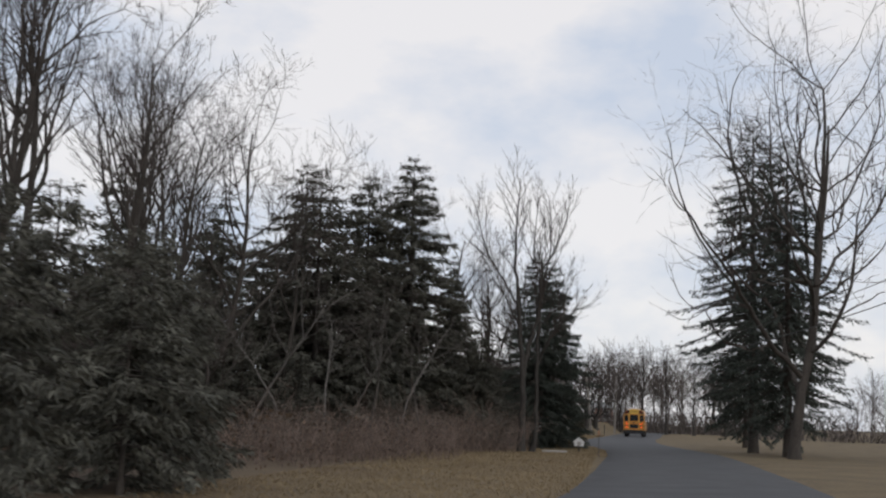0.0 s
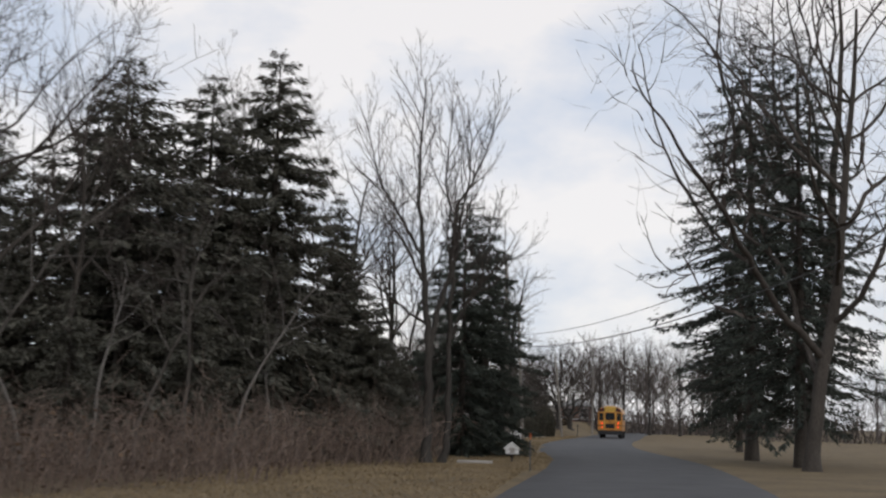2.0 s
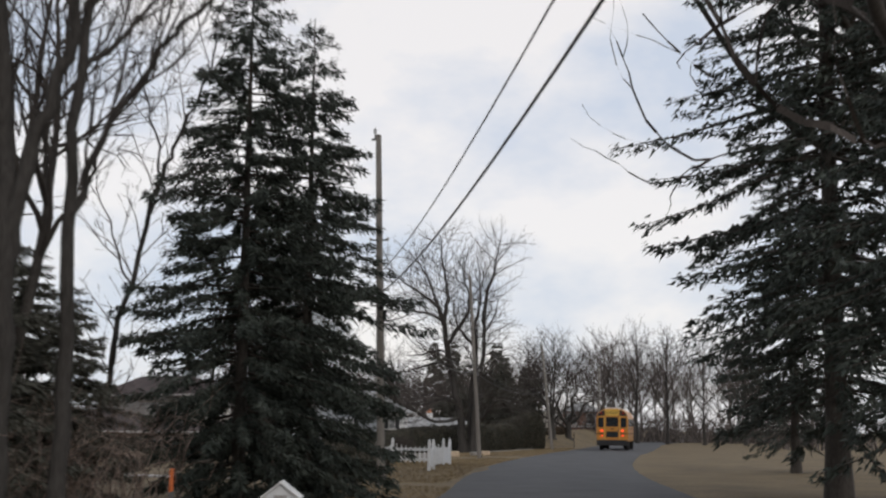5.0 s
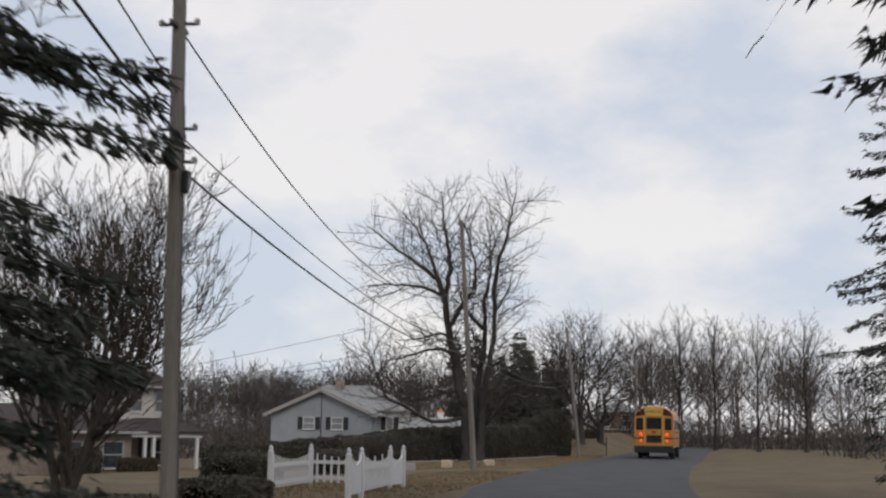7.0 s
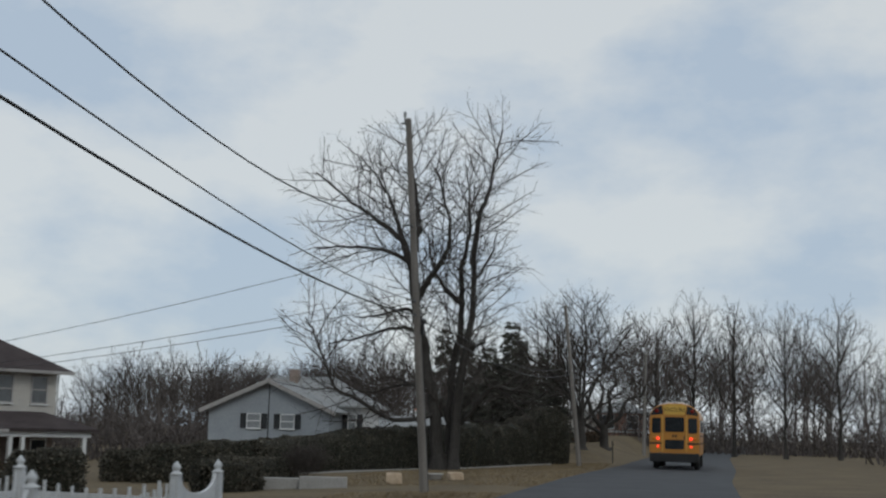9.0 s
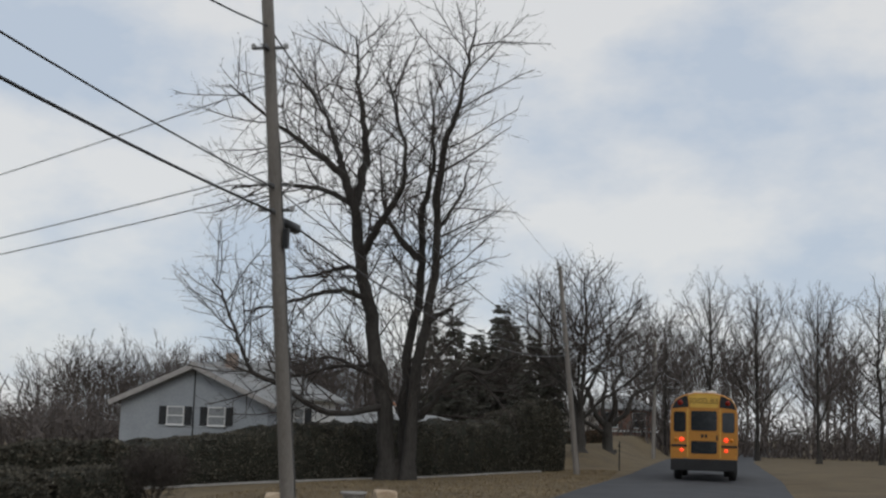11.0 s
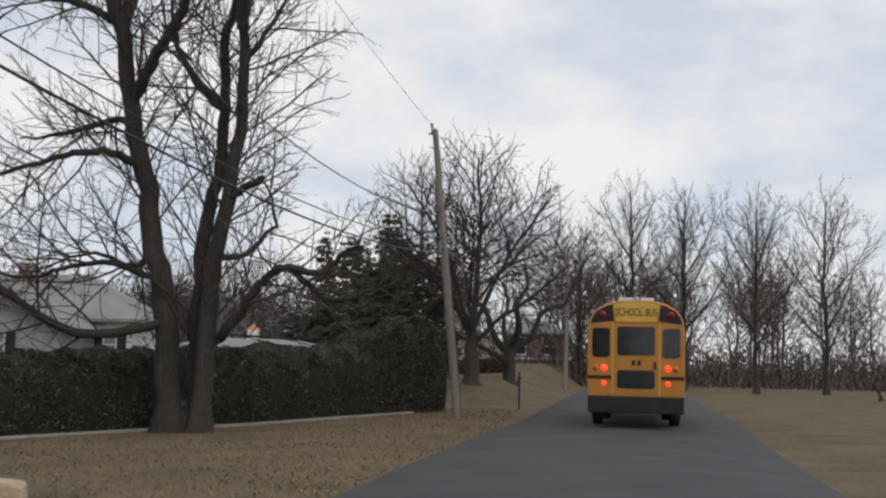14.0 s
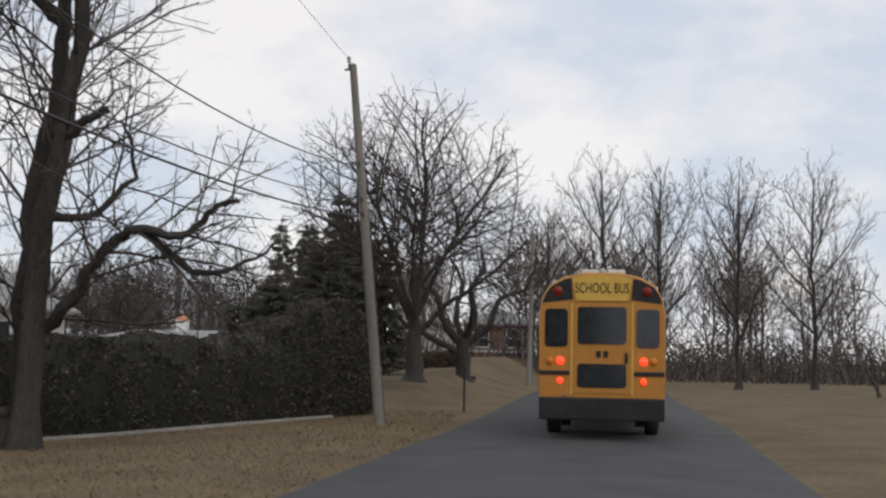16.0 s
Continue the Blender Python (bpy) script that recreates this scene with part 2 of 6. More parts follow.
def ribbons(p0, p1, r0, r1, seed):
    """Vertices and quads of many far twigs, one tapered blade each."""
    p0, p1 = np.asarray(p0, float), np.asarray(p1, float)
    d = p1 - p0
    u = np.cross(d, np.random.default_rng(seed).normal(0, 1, d.shape))
    u /= np.maximum(np.linalg.norm(u, axis=1, keepdims=True), 1e-9)
    a, b = u * np.asarray(r0)[:, None], u * np.asarray(r1)[:, None]
    v = np.stack([p0 - a, p0 + a, p1 + b, p1 - b], axis=1).reshape(-1, 3)
    return v, np.arange(len(v)).reshape(-1, 4)


def splinters(p0, p1, r0, seed):
    """Vertices and triangles of many fine twigs that run out to a point."""
    p0, p1 = np.asarray(p0, float), np.asarray(p1, float)
    u = np.cross(p1 - p0, np.random.default_rng(seed).normal(0, 1, p0.shape))
    u /= np.maximum(np.linalg.norm(u, axis=1, keepdims=True), 1e-9)
    a = u * np.asarray(r0)[:, None]
    v = np.stack([p0 - a, p0 + a, p1], axis=1).reshape(-1, 3)
    return v, np.arange(len(v)).reshape(-1, 3)


def halves(quads):
    return np.concatenate([quads[:, [0, 1, 2]], quads[:, [0, 2, 3]]])


def chain(points, radii, sides):
    """Vertices and quads of one continuous tube along points, closed at the end."""
    p = np.asarray(points, float)
    n = len(p)
    t = np.gradient(p, axis=0)
    t /= np.maximum(np.linalg.norm(t, axis=1, keepdims=True), 1e-9)
    u = np.cross(t[0], [0.31, 0.87, 0.2])
    u /= np.linalg.norm(u)
    a = np.arange(sides) * 2 * np.pi / sides
    ca, sa = np.cos(a)[:, None], np.sin(a)[:, None]
    V = np.zeros((n, sides, 3))
    for i in range(n):
        u = u - t[i] * np.dot(u, t[i])
        u /= max(np.linalg.norm(u), 1e-9)
        V[i] = p[i] + (ca * u + sa * np.cross(t[i], u)) * radii[i]
    k = np.arange(sides)
    q = np.stack([k, (k + 1) % sides, (k + 1) % sides + sides, k + sides], 1)
    return V.reshape(-1, 3), ((np.arange(n - 1) * sides)[:, None, None] + q[None]).reshape(-1, 4)


def chains_mesh(name, limbs, sides, mat):
    """One mesh of several continuous limbs, each a list of points and radii."""
    V, F, off = [], [], 0
    for pts, rad in limbs:
        v, f = chain(pts, rad, sides if rad[0] > 0.05 else 5)
        V.append(v)
        F.append(f + off)
        off += len(v)
    return mesh_of(name, np.concatenate(V), np.concatenate(F), mat, True)


def tube_mesh(name, segs, sides, mat):
    s = np.array(segs, float)
    v, f = tubes(s[:, 0:3], s[:, 3:6], s[:, 6], s[:, 7], sides)
    return mesh_of(name, v, f, mat, smooth=True)


def cable(name, a, b, sag, r, mat, parent, n=22):
    a, b = np.array(a, float), np.array(b, float)
    t = np.linspace(0, 1, n + 1)[:, None]
    p = a + (b - a) * t
    p[:, 2] -= sag * 4 * (t * (1 - t))[:, 0]
    v, f = chain(p, np.full(n + 1, r), 6)
    return part(name, mesh_of(name, v, f, mat), mat, parent)


# ---- lie of the land ----
EDGE_Y = [-400, -140, -72, -60, -43, -25, -8, 3, 11, 21, 37, 48, 67, 77, 85, 95, 130, 200, 700]
EDGE_X = [-60, -16, -7.2, -5.7, -4.2, -3.75, -3.4, -3.5, -4.1, -5.0, -5.55, -5.4, -4.7, -4.05, -3.4, -3.1, -1.5, 5, 60]
ROAD_W = 6.2


def road_left(y):
    return np.interp(y, EDGE_Y, EDGE_X)


def ease(f):
    f = np.clip(f, 0, 1)
    return f * f * (3 - 2 * f)


def land(x, y):
    """The ground's height: level by the road, falling away to the houses, with a low rise at the garden fence."""
    d = np.maximum(0, road_left(y) - x - 1.5)
    fall = np.clip((y - 33) / 14, 0, 1)
    fall = fall * fall * (3 - 2 * fall)
    z = -0.042 * np.minimum(d, 24) * fall
    z = z + 0.22 * np.exp(-(((x + 8) / 3.2) ** 2 + ((y - 28) / 5) ** 2))
    z = z + 0.05 * np.sin(x * 0.31 + y * 0.17) * np.clip(d / 6, 0, 1)
    rise = np.clip(d / 2, 0, 1) * np.clip((x + 19) / 4, 0, 1) * (0.9 * ease((y - 93) / 8) + 0.2 * ease((y - 104) / 8) + 0.7 * ease((y - 114) / 30))
    return z + rise


def on_land(x, y, dz=0.0):
    return (x, y, float(land(x, y)) + dz)

# ---- ground and road ----
def axis(near, far, lo, hi, step):
    mid = np.arange(lo, hi + step, step)
    return np.concatenate([[-far, -far * 0.6, -far * 0.35, near[0]], mid, [near[1], far * 0.35, far * 0.6, far]])


gx, gy = axis((-120, 120), 2200, -60, 30, 1.5), axis((-200, 260), 2200, -110, 180, 2.0)
GX, GY = np.meshgrid(gx, gy)
gz = land(GX, GY)
under = np.clip(1 - np.abs(GX - road_left(GY) - ROAD_W / 2) / (ROAD_W / 2), 0, 1)
gz = gz - 0.10 * np.clip(under * 6, 0, 1)
nx, ny = len(gx), len(gy)
ii = (np.arange(ny - 1)[:, None] * nx + np.arange(nx - 1)[None]).ravel()
ground_mesh = mesh_of("ground", np.stack([GX, GY, gz], -1).reshape(-1, 3), np.stack([ii, ii + 1, ii + nx + 1, ii + nx], 1), M_GRASS, True)
ground = tagged(new("ground", ground_mesh), "flat ground of dormant tan lawn grass and leaf litter", "ground", kind="structure")
# leaf litter under the woods, by noise and place
gn, gl = M_GRASS.node_tree.nodes, M_GRASS.node_tree.links
gco, gsep = gn.new("ShaderNodeTexCoord"), gn.new("ShaderNodeSeparateXYZ")
gl.new(gco.outputs["Object"], gsep.inputs["Vector"])
gnz = gn.new("ShaderNodeTexNoise")
gnz.inputs["Scale"].default_value, gnz.inputs["Detail"].default_value = 0.12, 6
gl.new(gco.outputs["Object"], gnz.inputs["Vector"])
gadd = gn.new("ShaderNodeMath")
gadd.operation = "MULTIPLY_ADD"
gadd.inputs[1].default_value = 9.0
gl.new(gnz.outputs["Fac"], gadd.inputs[0])
gl.new(gsep.outputs["X"], gadd.inputs[2])
gmx = gn.new("ShaderNodeMapRange")
gmx.inputs["From Min"].default_value, gmx.inputs["From Max"].default_value = -4.5, -11.0
gl.new(gadd.outputs["Value"], gmx.inputs["Value"])
gmy = gn.new("ShaderNodeMapRange")
gmy.inputs["From Min"].default_value, gmy.inputs["From Max"].default_value = 14.0, 5.0
gady = gn.new("ShaderNodeMath")
gady.operation = "MULTIPLY_ADD"
gady.inputs[1].default_value = 14.0
gl.new(gnz.outputs["Fac"], gady.inputs[0])
gl.new(gsep.outputs["Y"], gady.inputs[2])
gl.new(gady.outputs["Value"], gmy.inputs["Value"])
gmul = gn.new("ShaderNodeMath")
gmul.operation = "MULTIPLY"
gl.new(gmx.outputs["Result"], gmul.inputs[0])
gl.new(gmy.outputs["Result"], gmul.inputs[1])
glit = gn.new("ShaderNodeMix")
glit.data_type = "RGBA"
glit.inputs["B"].default_value = (0.075, 0.052, 0.035, 1)
gbase = gn["Principled BSDF"].inputs["Base Color"]
gl.new(gbase.links[0].from_socket, glit.inputs["A"])
gl.new(gmul.outputs["Value"], glit.inputs["Factor"])
gl.new(glit.outputs["Result"], gbase)

ry = np.concatenate([np.arange(-400, -110, 15), np.arange(-110, 160, 2.5), np.arange(160, 700, 20)]).astype(float)
rl = road_left(ry)
for _ in range(6):
    rl[1:-1] = (rl[:-2] + 2 * rl[1:-1] + rl[2:]) / 4
cross = [(-0.12, -0.12), (0.0, 0.012), (1.5, 0.04), (3.1, 0.06), (4.7, 0.04), (6.2, 0.012), (6.32, -0.12)]
rv, rf = [], []
for i, y in enumerate(ry):
    wob = 0.07 * noise.noise((0, y * 0.6, 0)), 0.07 * noise.noise((9, y * 0.6, 0))
    for j, (o, z) in enumerate(cross):
        rv.append((rl[i] + o + (wob[0] if j < 2 else wob[1] if j > 4 else 0), y, z))
nc = len(cross)
for i in range(len(ry) - 1):
    for j in range(nc - 1):
        rf.append((i * nc + j, i * nc + j + 1, (i + 1) * nc + j + 1, (i + 1) * nc + j))
tagged(new("road", mesh_of("road", rv, rf, M_ASPHALT, True)), "narrow grey asphalt country road with worn edges", "road", kind="structure")


def strip(name, pts, width, height, mat, label, category):
    """A low kerb or slab along a line on the ground."""
    bm = bmesh.new()
    rows = []
    for i, (x, y) in enumerate(pts):
        a, b = pts[max(0, i - 1)], pts[min(len(pts) - 1, i + 1)]
        t = Vector((b[0] - a[0], b[1] - a[1], 0)).normalized()
        s = Vector((-t.y, t.x, 0)) * width / 2
        z = float(land(x, y))
        c = Vector((x, y, z))
        rows.append([bm.verts.new(c + s + Vector((0, 0, -0.1))), bm.verts.new(c + s + Vector((0, 0, height))), bm.verts.new(c - s + Vector((0, 0, height))), bm.verts.new(c - s + Vector((0, 0, -0.1)))])
    for a, b in zip(rows, rows[1:]):
        for k in range(4):
            bm.faces.new((a[k], a[(k + 1) % 4], b[(k + 1) % 4], b[k]))
    bm.faces.new(rows[0][::-1])
    bm.faces.new(rows[-1])
    bmesh.ops.recalc_face_normals(bm, faces=bm.faces[:])
    me = bpy.data.meshes.new(name)
    bm.to_mesh(me)
    bm.free()
    me.materials.append(mat)
    return tagged(new(name, me), label, category, kind="structure")


CURB = [(-22, 66.5), (-17.5, 70.2), (-15.4, 73.5), (-13.2, 78.0), (-11.2, 82.5), (-9.2, 86.3), (-7.4, 88.6)]
strip("kerb", CURB, 0.11, 0.075, M_CONCRETE, "low pale concrete edging along the hedge", "kerb")
strip("walkway", [(-9.0, 17.5), (-14.0, 18.4), (-20.0, 19.0)], 1.1, 0.04, M_CONCRETE, "pale concrete walk across the lawn", "path")

# ---- trees ----
def turn_from(d, angle, rng):
    """A direction turned from d by an angle, at a random side."""
    r = np.array([rng.gauss(0, 1) for _ in range(3)])
    s = np.cross(d, r)
    s /= max(np.linalg.norm(s), 1e-9)
    return d * math.cos(angle) + s * math.sin(angle)


def grow(segs, p, d, length, r, level, top, rng, q):
    """One limb and its children: wobbling, tapering, turning up. segs: a list for each level."""
    n = max(q.get("least", 3), int(length / q["step"][min(level, len(q["step"]) - 1)]))
    p, d = np.array(p, float), np.array(d, float)
    kids = q["kids"][min(level, len(q["kids"]) - 1)]
    marks = sorted(rng.uniform(q["bare"][min(level, len(q["bare"]) - 1)], 1.0) for _ in range(kids)) if level < top else []
    k = 0
    line, rad = [p.copy()], [r]
    for i in range(n):
        w = q["wobble"][min(level, len(q["wobble"]) - 1)]
        d = d + np.array([rng.gauss(0, w), rng.gauss(0, w), rng.gauss(0, w) + q["up"][min(level, len(q["up"]) - 1)]])
        d /= np.linalg.norm(d)
        e = p + d * length / n
        ra, rb = r * (1 - 0.82 * i / n), r * (1 - 0.82 * (i + 1) / n)
        line.append(e)
        rad.append(max(rb, q["thin"]))
        if level > 1:
            segs[level].append((*p, *e, max(ra, q["thin"]), max(rb, q["thin"])))
        while k < len(marks) and marks[k] <= (i + 1) / n:
            f = marks[k]
            cl = length * q["ratio"][min(level, len(q["ratio"]) - 1)] * (1.15 - 0.6 * f) * rng.uniform(0.7, 1.25)
            ang = radians(rng.uniform(*q["angle"][min(level, len(q["angle"]) - 1)]))
            grow(segs, e, turn_from(d, ang, rng), cl, max(min(rb * 0.95, ra * rng.uniform(0.45, 0.68)), q["thin"]), level + 1, top, rng, q)
            k += 1
        p = e
    if level < 2:
        segs[level].append((line, rad))


OAK = dict(least=2, step=[0.8, 0.6, 0.5, 0.4, 0.35], kids=[12, 8, 7, 3], bare=[0.28, 0.2, 0.12, 0.1], wobble=[0.05, 0.13, 0.17, 0.2], up=[0.02, 0.06, 0.04, 0.03], ratio=[0.55, 0.55, 0.5, 0.5], angle=[(30, 65), (28, 60), (25, 60), (25, 60)], thin=0.006)
TALL = dict(OAK, kids=[13, 8, 7, 3], bare=[0.4, 0.25, 0.12, 0.1], up=[0.03, 0.12, 0.09, 0.06], ratio=[0.42, 0.5, 0.5, 0.5], angle=[(22, 48), (22, 45), (22, 50), (25, 55)])
ROUND = dict(OAK, kids=[14, 8, 7, 3], bare=[0.16, 0.15, 0.1, 0.1], up=[0.02, 0.07, 0.05, 0.02], ratio=[0.72, 0.5, 0.5, 0.45], angle=[(35, 70), (28, 60), (28, 60), (25, 60)])
SHOOTS = dict(OAK, step=[0.5, 0.35, 0.3, 0.25], kids=[9, 11, 6, 3], bare=[0.15, 0.12, 0.1, 0.1], wobble=[0.06, 0.07, 0.07, 0.08], up=[0.03, 0.17, 0.2, 0.16], ratio=[0.85, 0.7, 0.55, 0.5], angle=[(30, 65), (25, 60), (20, 45), (15, 40)], thin=0.007)


def bare_tree_meshes(height, radius, q, seed, top=3, stems=1, lean=0.08, trunk_mat=None, twig_mat=None):
    """The trunk-and-limbs mesh and the twig mesh of a leafless tree."""
    rng = random.Random(seed)
    segs = [[] for _ in range(top + 1)]
    for s in range(stems):
        a = 2 * math.pi * s / max(stems, 1) + rng.uniform(0, 1)
        sp = 0.10 + lean if stems > 1 else lean
        d = np.array([math.cos(a) * sp * rng.uniform(0.4, 1.2), math.sin(a) * sp * rng.uniform(0.4, 1.2), 1.0])
        o = 0.35 * radius * (stems > 1)
        h = height * (1 if s == 0 else rng.uniform(0.75, 0.98))
        grow(segs, (math.cos(a) * o, math.sin(a) * o, -0.15), d / np.linalg.norm(d), h, radius * (1 if stems == 1 else 0.75), 0, top, rng, q)
    for line, rad in segs[0]:
        rad[0] *= 1.4
    a = chains_mesh("trunk", segs[0] + segs[1], 9, trunk_mat or M_BARK)
    tw = np.array([x for l in segs[2:] for x in l], float)
    v, f = ribbons(tw[:, :3], tw[:, 3:6], tw[:, 6] * 1.25, tw[:, 7] * 1.25, seed)
    return a, mesh_of("twigs", v, f, twig_mat or M_TWIG)


def bare_tree(label, at, meshes, scale=1.0, turn=0.0, group=""):
    t = thing("bare_tree", label, "tree", at, turn, group)
    t.scale = (scale,) * 3
    part("trunk", meshes[0], None, t)
    part("crown", meshes[1], None, t, "leafless crown of fine twigs")
    return t


def conifer_meshes(height, radius, seed, clear=0.06, droop=0.35, density=1.0, ragged=0.25, needle=None, spray=0.34, power=0.7, lean=0.0, lush=2.3, skirt=0.11, fat=1.0, stagger=0.3):
    """Trunk and crown of a spruce: whorls of drooping limbs set with hanging sprays of needles."""
    rng = np.random.default_rng(seed)
    nw = int(height * 2.5 * density)
    zs = np.linspace(clear * height, height * 0.985, nw) + rng.normal(0, 0.08, nw)
    base, dirs, lens = [], [], []
    sector = rng.normal(0, ragged * 0.5, 12)
    for z in zs:
        f = 1 - z / height
        full = radius * min(1.0, 0.4 + 0.6 * z / (skirt * height)) * max(f, 0.0) ** power
        nb = int(rng.integers(6, 9)) if f > 0.12 else 5
        for a in np.arange(nb) * 2 * np.pi / nb + rng.uniform(0, 6.28):
            s = sector[int((a % 6.283) / 6.284 * 12)]
            le = (full + 0.12) * max(0.35, 1 + s + rng.normal(0, ragged))
            base.append((0, 0, min(z + rng.normal(0, stagger) * min(1, f * 3), height * 0.99)))
            lift = 0.35 * (z / height) - 0.12 + rng.normal(0, 0.1)
            dirs.append((math.cos(a), math.sin(a), lift))
            lens.append(le)
    base, dirs, lens = np.array(base), np.array(dirs), np.array(lens)
    nb = len(lens)

    def at(s):
        p = base + dirs * (lens * s)[:, None]
        p[:, 2] += lens * droop * (-1.1 * s * s + 0.55 * s ** 4)
        return p
    st = np.linspace(0, 1, 4)
    segs = []
    for a, b in zip(st, st[1:]):
        pa, pb = at(np.full(nb, a)), at(np.full(nb, b))
        ra, rb = 0.008 + 0.012 * lens * (1 - a), 0.006 + 0.012 * lens * (1 - b)
        segs.append(np.concatenate([pa, pb, ra[:, None], rb[:, None]], 1))
    limb = np.concatenate(segs)
    n = 12
    zt = np.linspace(-0.15, height, n + 1)
    rt = np.maximum(0.014 * height * (1 - zt / height) ** 0.9, 0.012)
    rt[0] *= 1.3
    v, f = chain(np.stack([np.zeros(n + 1), np.zeros(n + 1), zt], 1), rt, 9)
    v2, f2 = tubes(limb[:, :3], limb[:, 3:6], limb[:, 6], limb[:, 7], 3)
    trunk = mesh_of("trunk", np.concatenate([v, v2]), np.concatenate([f, f2 + len(v)]), M_BARK, True)
    V, count = [], 0
    per = np.maximum(6, (lens / 0.085 * density ** 0.5 * lush).astype(int))
    bi = np.repeat(np.arange(nb), per)
    s = rng.uniform(0.1, 1.02, len(bi)) ** 0.8
    p = base[bi] + dirs[bi] * (lens[bi] * s)[:, None]
    p[:, 2] += lens[bi] * droop * (-1.1 * s * s + 0.55 * s ** 4) + rng.normal(0, 0.06, len(bi))
    side = np.stack([-dirs[bi][:, 1], dirs[bi][:, 0], np.zeros(len(bi))], 1) * rng.choice([-1, 1], len(bi))[:, None]
    out = dirs[bi] * rng.uniform(0.3, 0.95, len(bi))[:, None] + side * rng.uniform(0.1, 0.9, len(bi))[:, None]
    out[:, 2] += rng.uniform(-0.62, 0.18, len(bi))
    out /= np.linalg.norm(out, axis=1, keepdims=True)
    le = spray * rng.uniform(0.45, 1.2, len(bi)) * (0.45 + 0.55 * np.minimum(1, lens[bi] / (0.5 * radius)))
    wv = np.cross(out, rng.normal(0, 1, (len(bi), 3)))
    wv /= np.maximum(np.linalg.norm(wv, axis=1, keepdims=True), 1e-6)
    wd = le * rng.uniform(0.07, 0.15, len(bi)) * fat
    tip = p + out * le[:, None]
    tip[:, 2] -= le * 0.2
    root = p + out * (le * 0.25)[:, None]
    V = np.stack([root - wv * wd[:, None], root + wv * wd[:, None], tip], 1).reshape(-1, 3)
    F = np.arange(len(V)).reshape(-1, 3)
    return trunk, mesh_of("needles", V, F, needle or M_NEEDLE)


def conifer(label, at, meshes, scale=1.0, turn=0.0, group=""):
    t = thing("spruce_tree", label, "tree", at, turn, group)
    t.scale = scale if isinstance(scale, tuple) else (scale,) * 3
    part("trunk", meshes[0], None, t)
    part("crown", meshes[1], None, t, "dark green drooping needle sprays")
    return t


def scatter(meshes_list, maker, label, group, rows):
    """Trees from rows of x, y, which mesh, scale, turn."""
    for x, y, k, s, a in rows:
        maker(label, on_land(x, y), meshes_list[k], s, a, group)


# the woods beside the road
SPRUCE = [conifer_meshes(14.5, 2.7, 11, ragged=0.3, needle=M_NEEDLE_VEILED, fat=1.35, lush=4.4, spray=0.33), conifer_meshes(14.5, 2.5, 12, ragged=0.4, density=0.95, needle=M_NEEDLE_VEILED, fat=1.35, lush=4.4, spray=0.33), conifer_meshes(13.0, 3.2, 13, ragged=0.35, droop=0.3, needle=M_NEEDLE_VEILED, fat=1.35, lush=4.4, spray=0.33), conifer_meshes(9.0, 2.6, 14, ragged=0.3, needle=M_NEEDLE_VEILED, fat=1.35, lush=4.4, spray=0.3), conifer_meshes(14.5, 2.6, 15, ragged=0.3, needle=M_NEEDLE_VEILED, fat=1.05, spray=0.3, lush=8.5, density=1.35), conifer_meshes(9.0, 2.6, 16, ragged=0.3, needle=M_NEEDLE_VEILED, fat=1.05, spray=0.28, lush=8.5, density=1.25)]
WOODS = "woods beside the road"
scatter(SPRUCE, conifer, "tall dark spruce with a ragged narrow crown", WOODS, [
    (-13.9, -5.9, 4, (1.29, 1.29, 1.06), 20), (-16.0, -7.4, 4, (1.18, 1.18, 0.97), 140), (-17.8, -10.8, 2, (1.31, 1.31, 1.07), 260), (-19.5, -7.0, 1, (1.27, 1.27, 1.04), 80), (-11.6, -2.4, 5, 0.86, 30),
    (-21.5, -9.0, 2, 0.86, 10), (-24.8, -6.0, 0, 0.88, 95), (-27.3, -12.8, 1, 0.97, 200), (-24.5, -15.5, 3, 1.1, 310), (-29.5, -18.0, 2, 0.82, 45),
    (-15.2, -1.5, 2, 0.8, 160), (-22.0, -2.0, 0, 0.8, 220), (-28.0, -22.5, 3, 1.05, 130), (-18.5, 2.5, 1, 0.75, 15),
    (-12.2, 1.5, 3, 0.7, 250), (-21.0, -18.5, 3, 0.8, 25),
    (-20.0, -13.0, 2, 0.72, 35), (-14.6, -9.0, 5, 0.62, 80), (-17.5, -15.5, 3, 0.58, 190), (-22.8, -12.5, 0, 0.78, 250), (-25.5, -21.0, 3, 0.9, 10), (-30.5, -27.0, 2, 0.7, 100), (-20.5, -4.5, 2, 0.85, 340), (-13.0, 0.8, 3, 0.9, 60), (-16.5, -4.0, 2, 0.82, 290), (-23.0, -24.5, 3, 0.66, 210), (-26.5, -15.0, 2, 0.8, 170), (-12.0, -3.0, 4, (0.55, 0.55, 0.72), 205), (-10.3, -3.4, 5, 0.68, 310), (-10.6, 0.2, 5, 0.55, 45), (-10.1, 1.0, 5, 0.48, 15), (-11.0, -1.2, 5, 0.56, 150), (-18.2, -5.2, 1, 0.9, 33), (-21.8, -13.8, 1, 0.85, 77), (-15.0, -11.5, 3, 0.7, 120), (-24.0, -28.0, 3, 0.75, 60), (-19.0, -19.0, 3, 0.62, 300)])
YOUNG = conifer_meshes(5.0, 1.7, 19, clear=0.15, ragged=0.3, needle=M_NEEDLE_VEILED, fat=1.1, spray=0.24, lush=6.5, density=1.5, skirt=0.2)
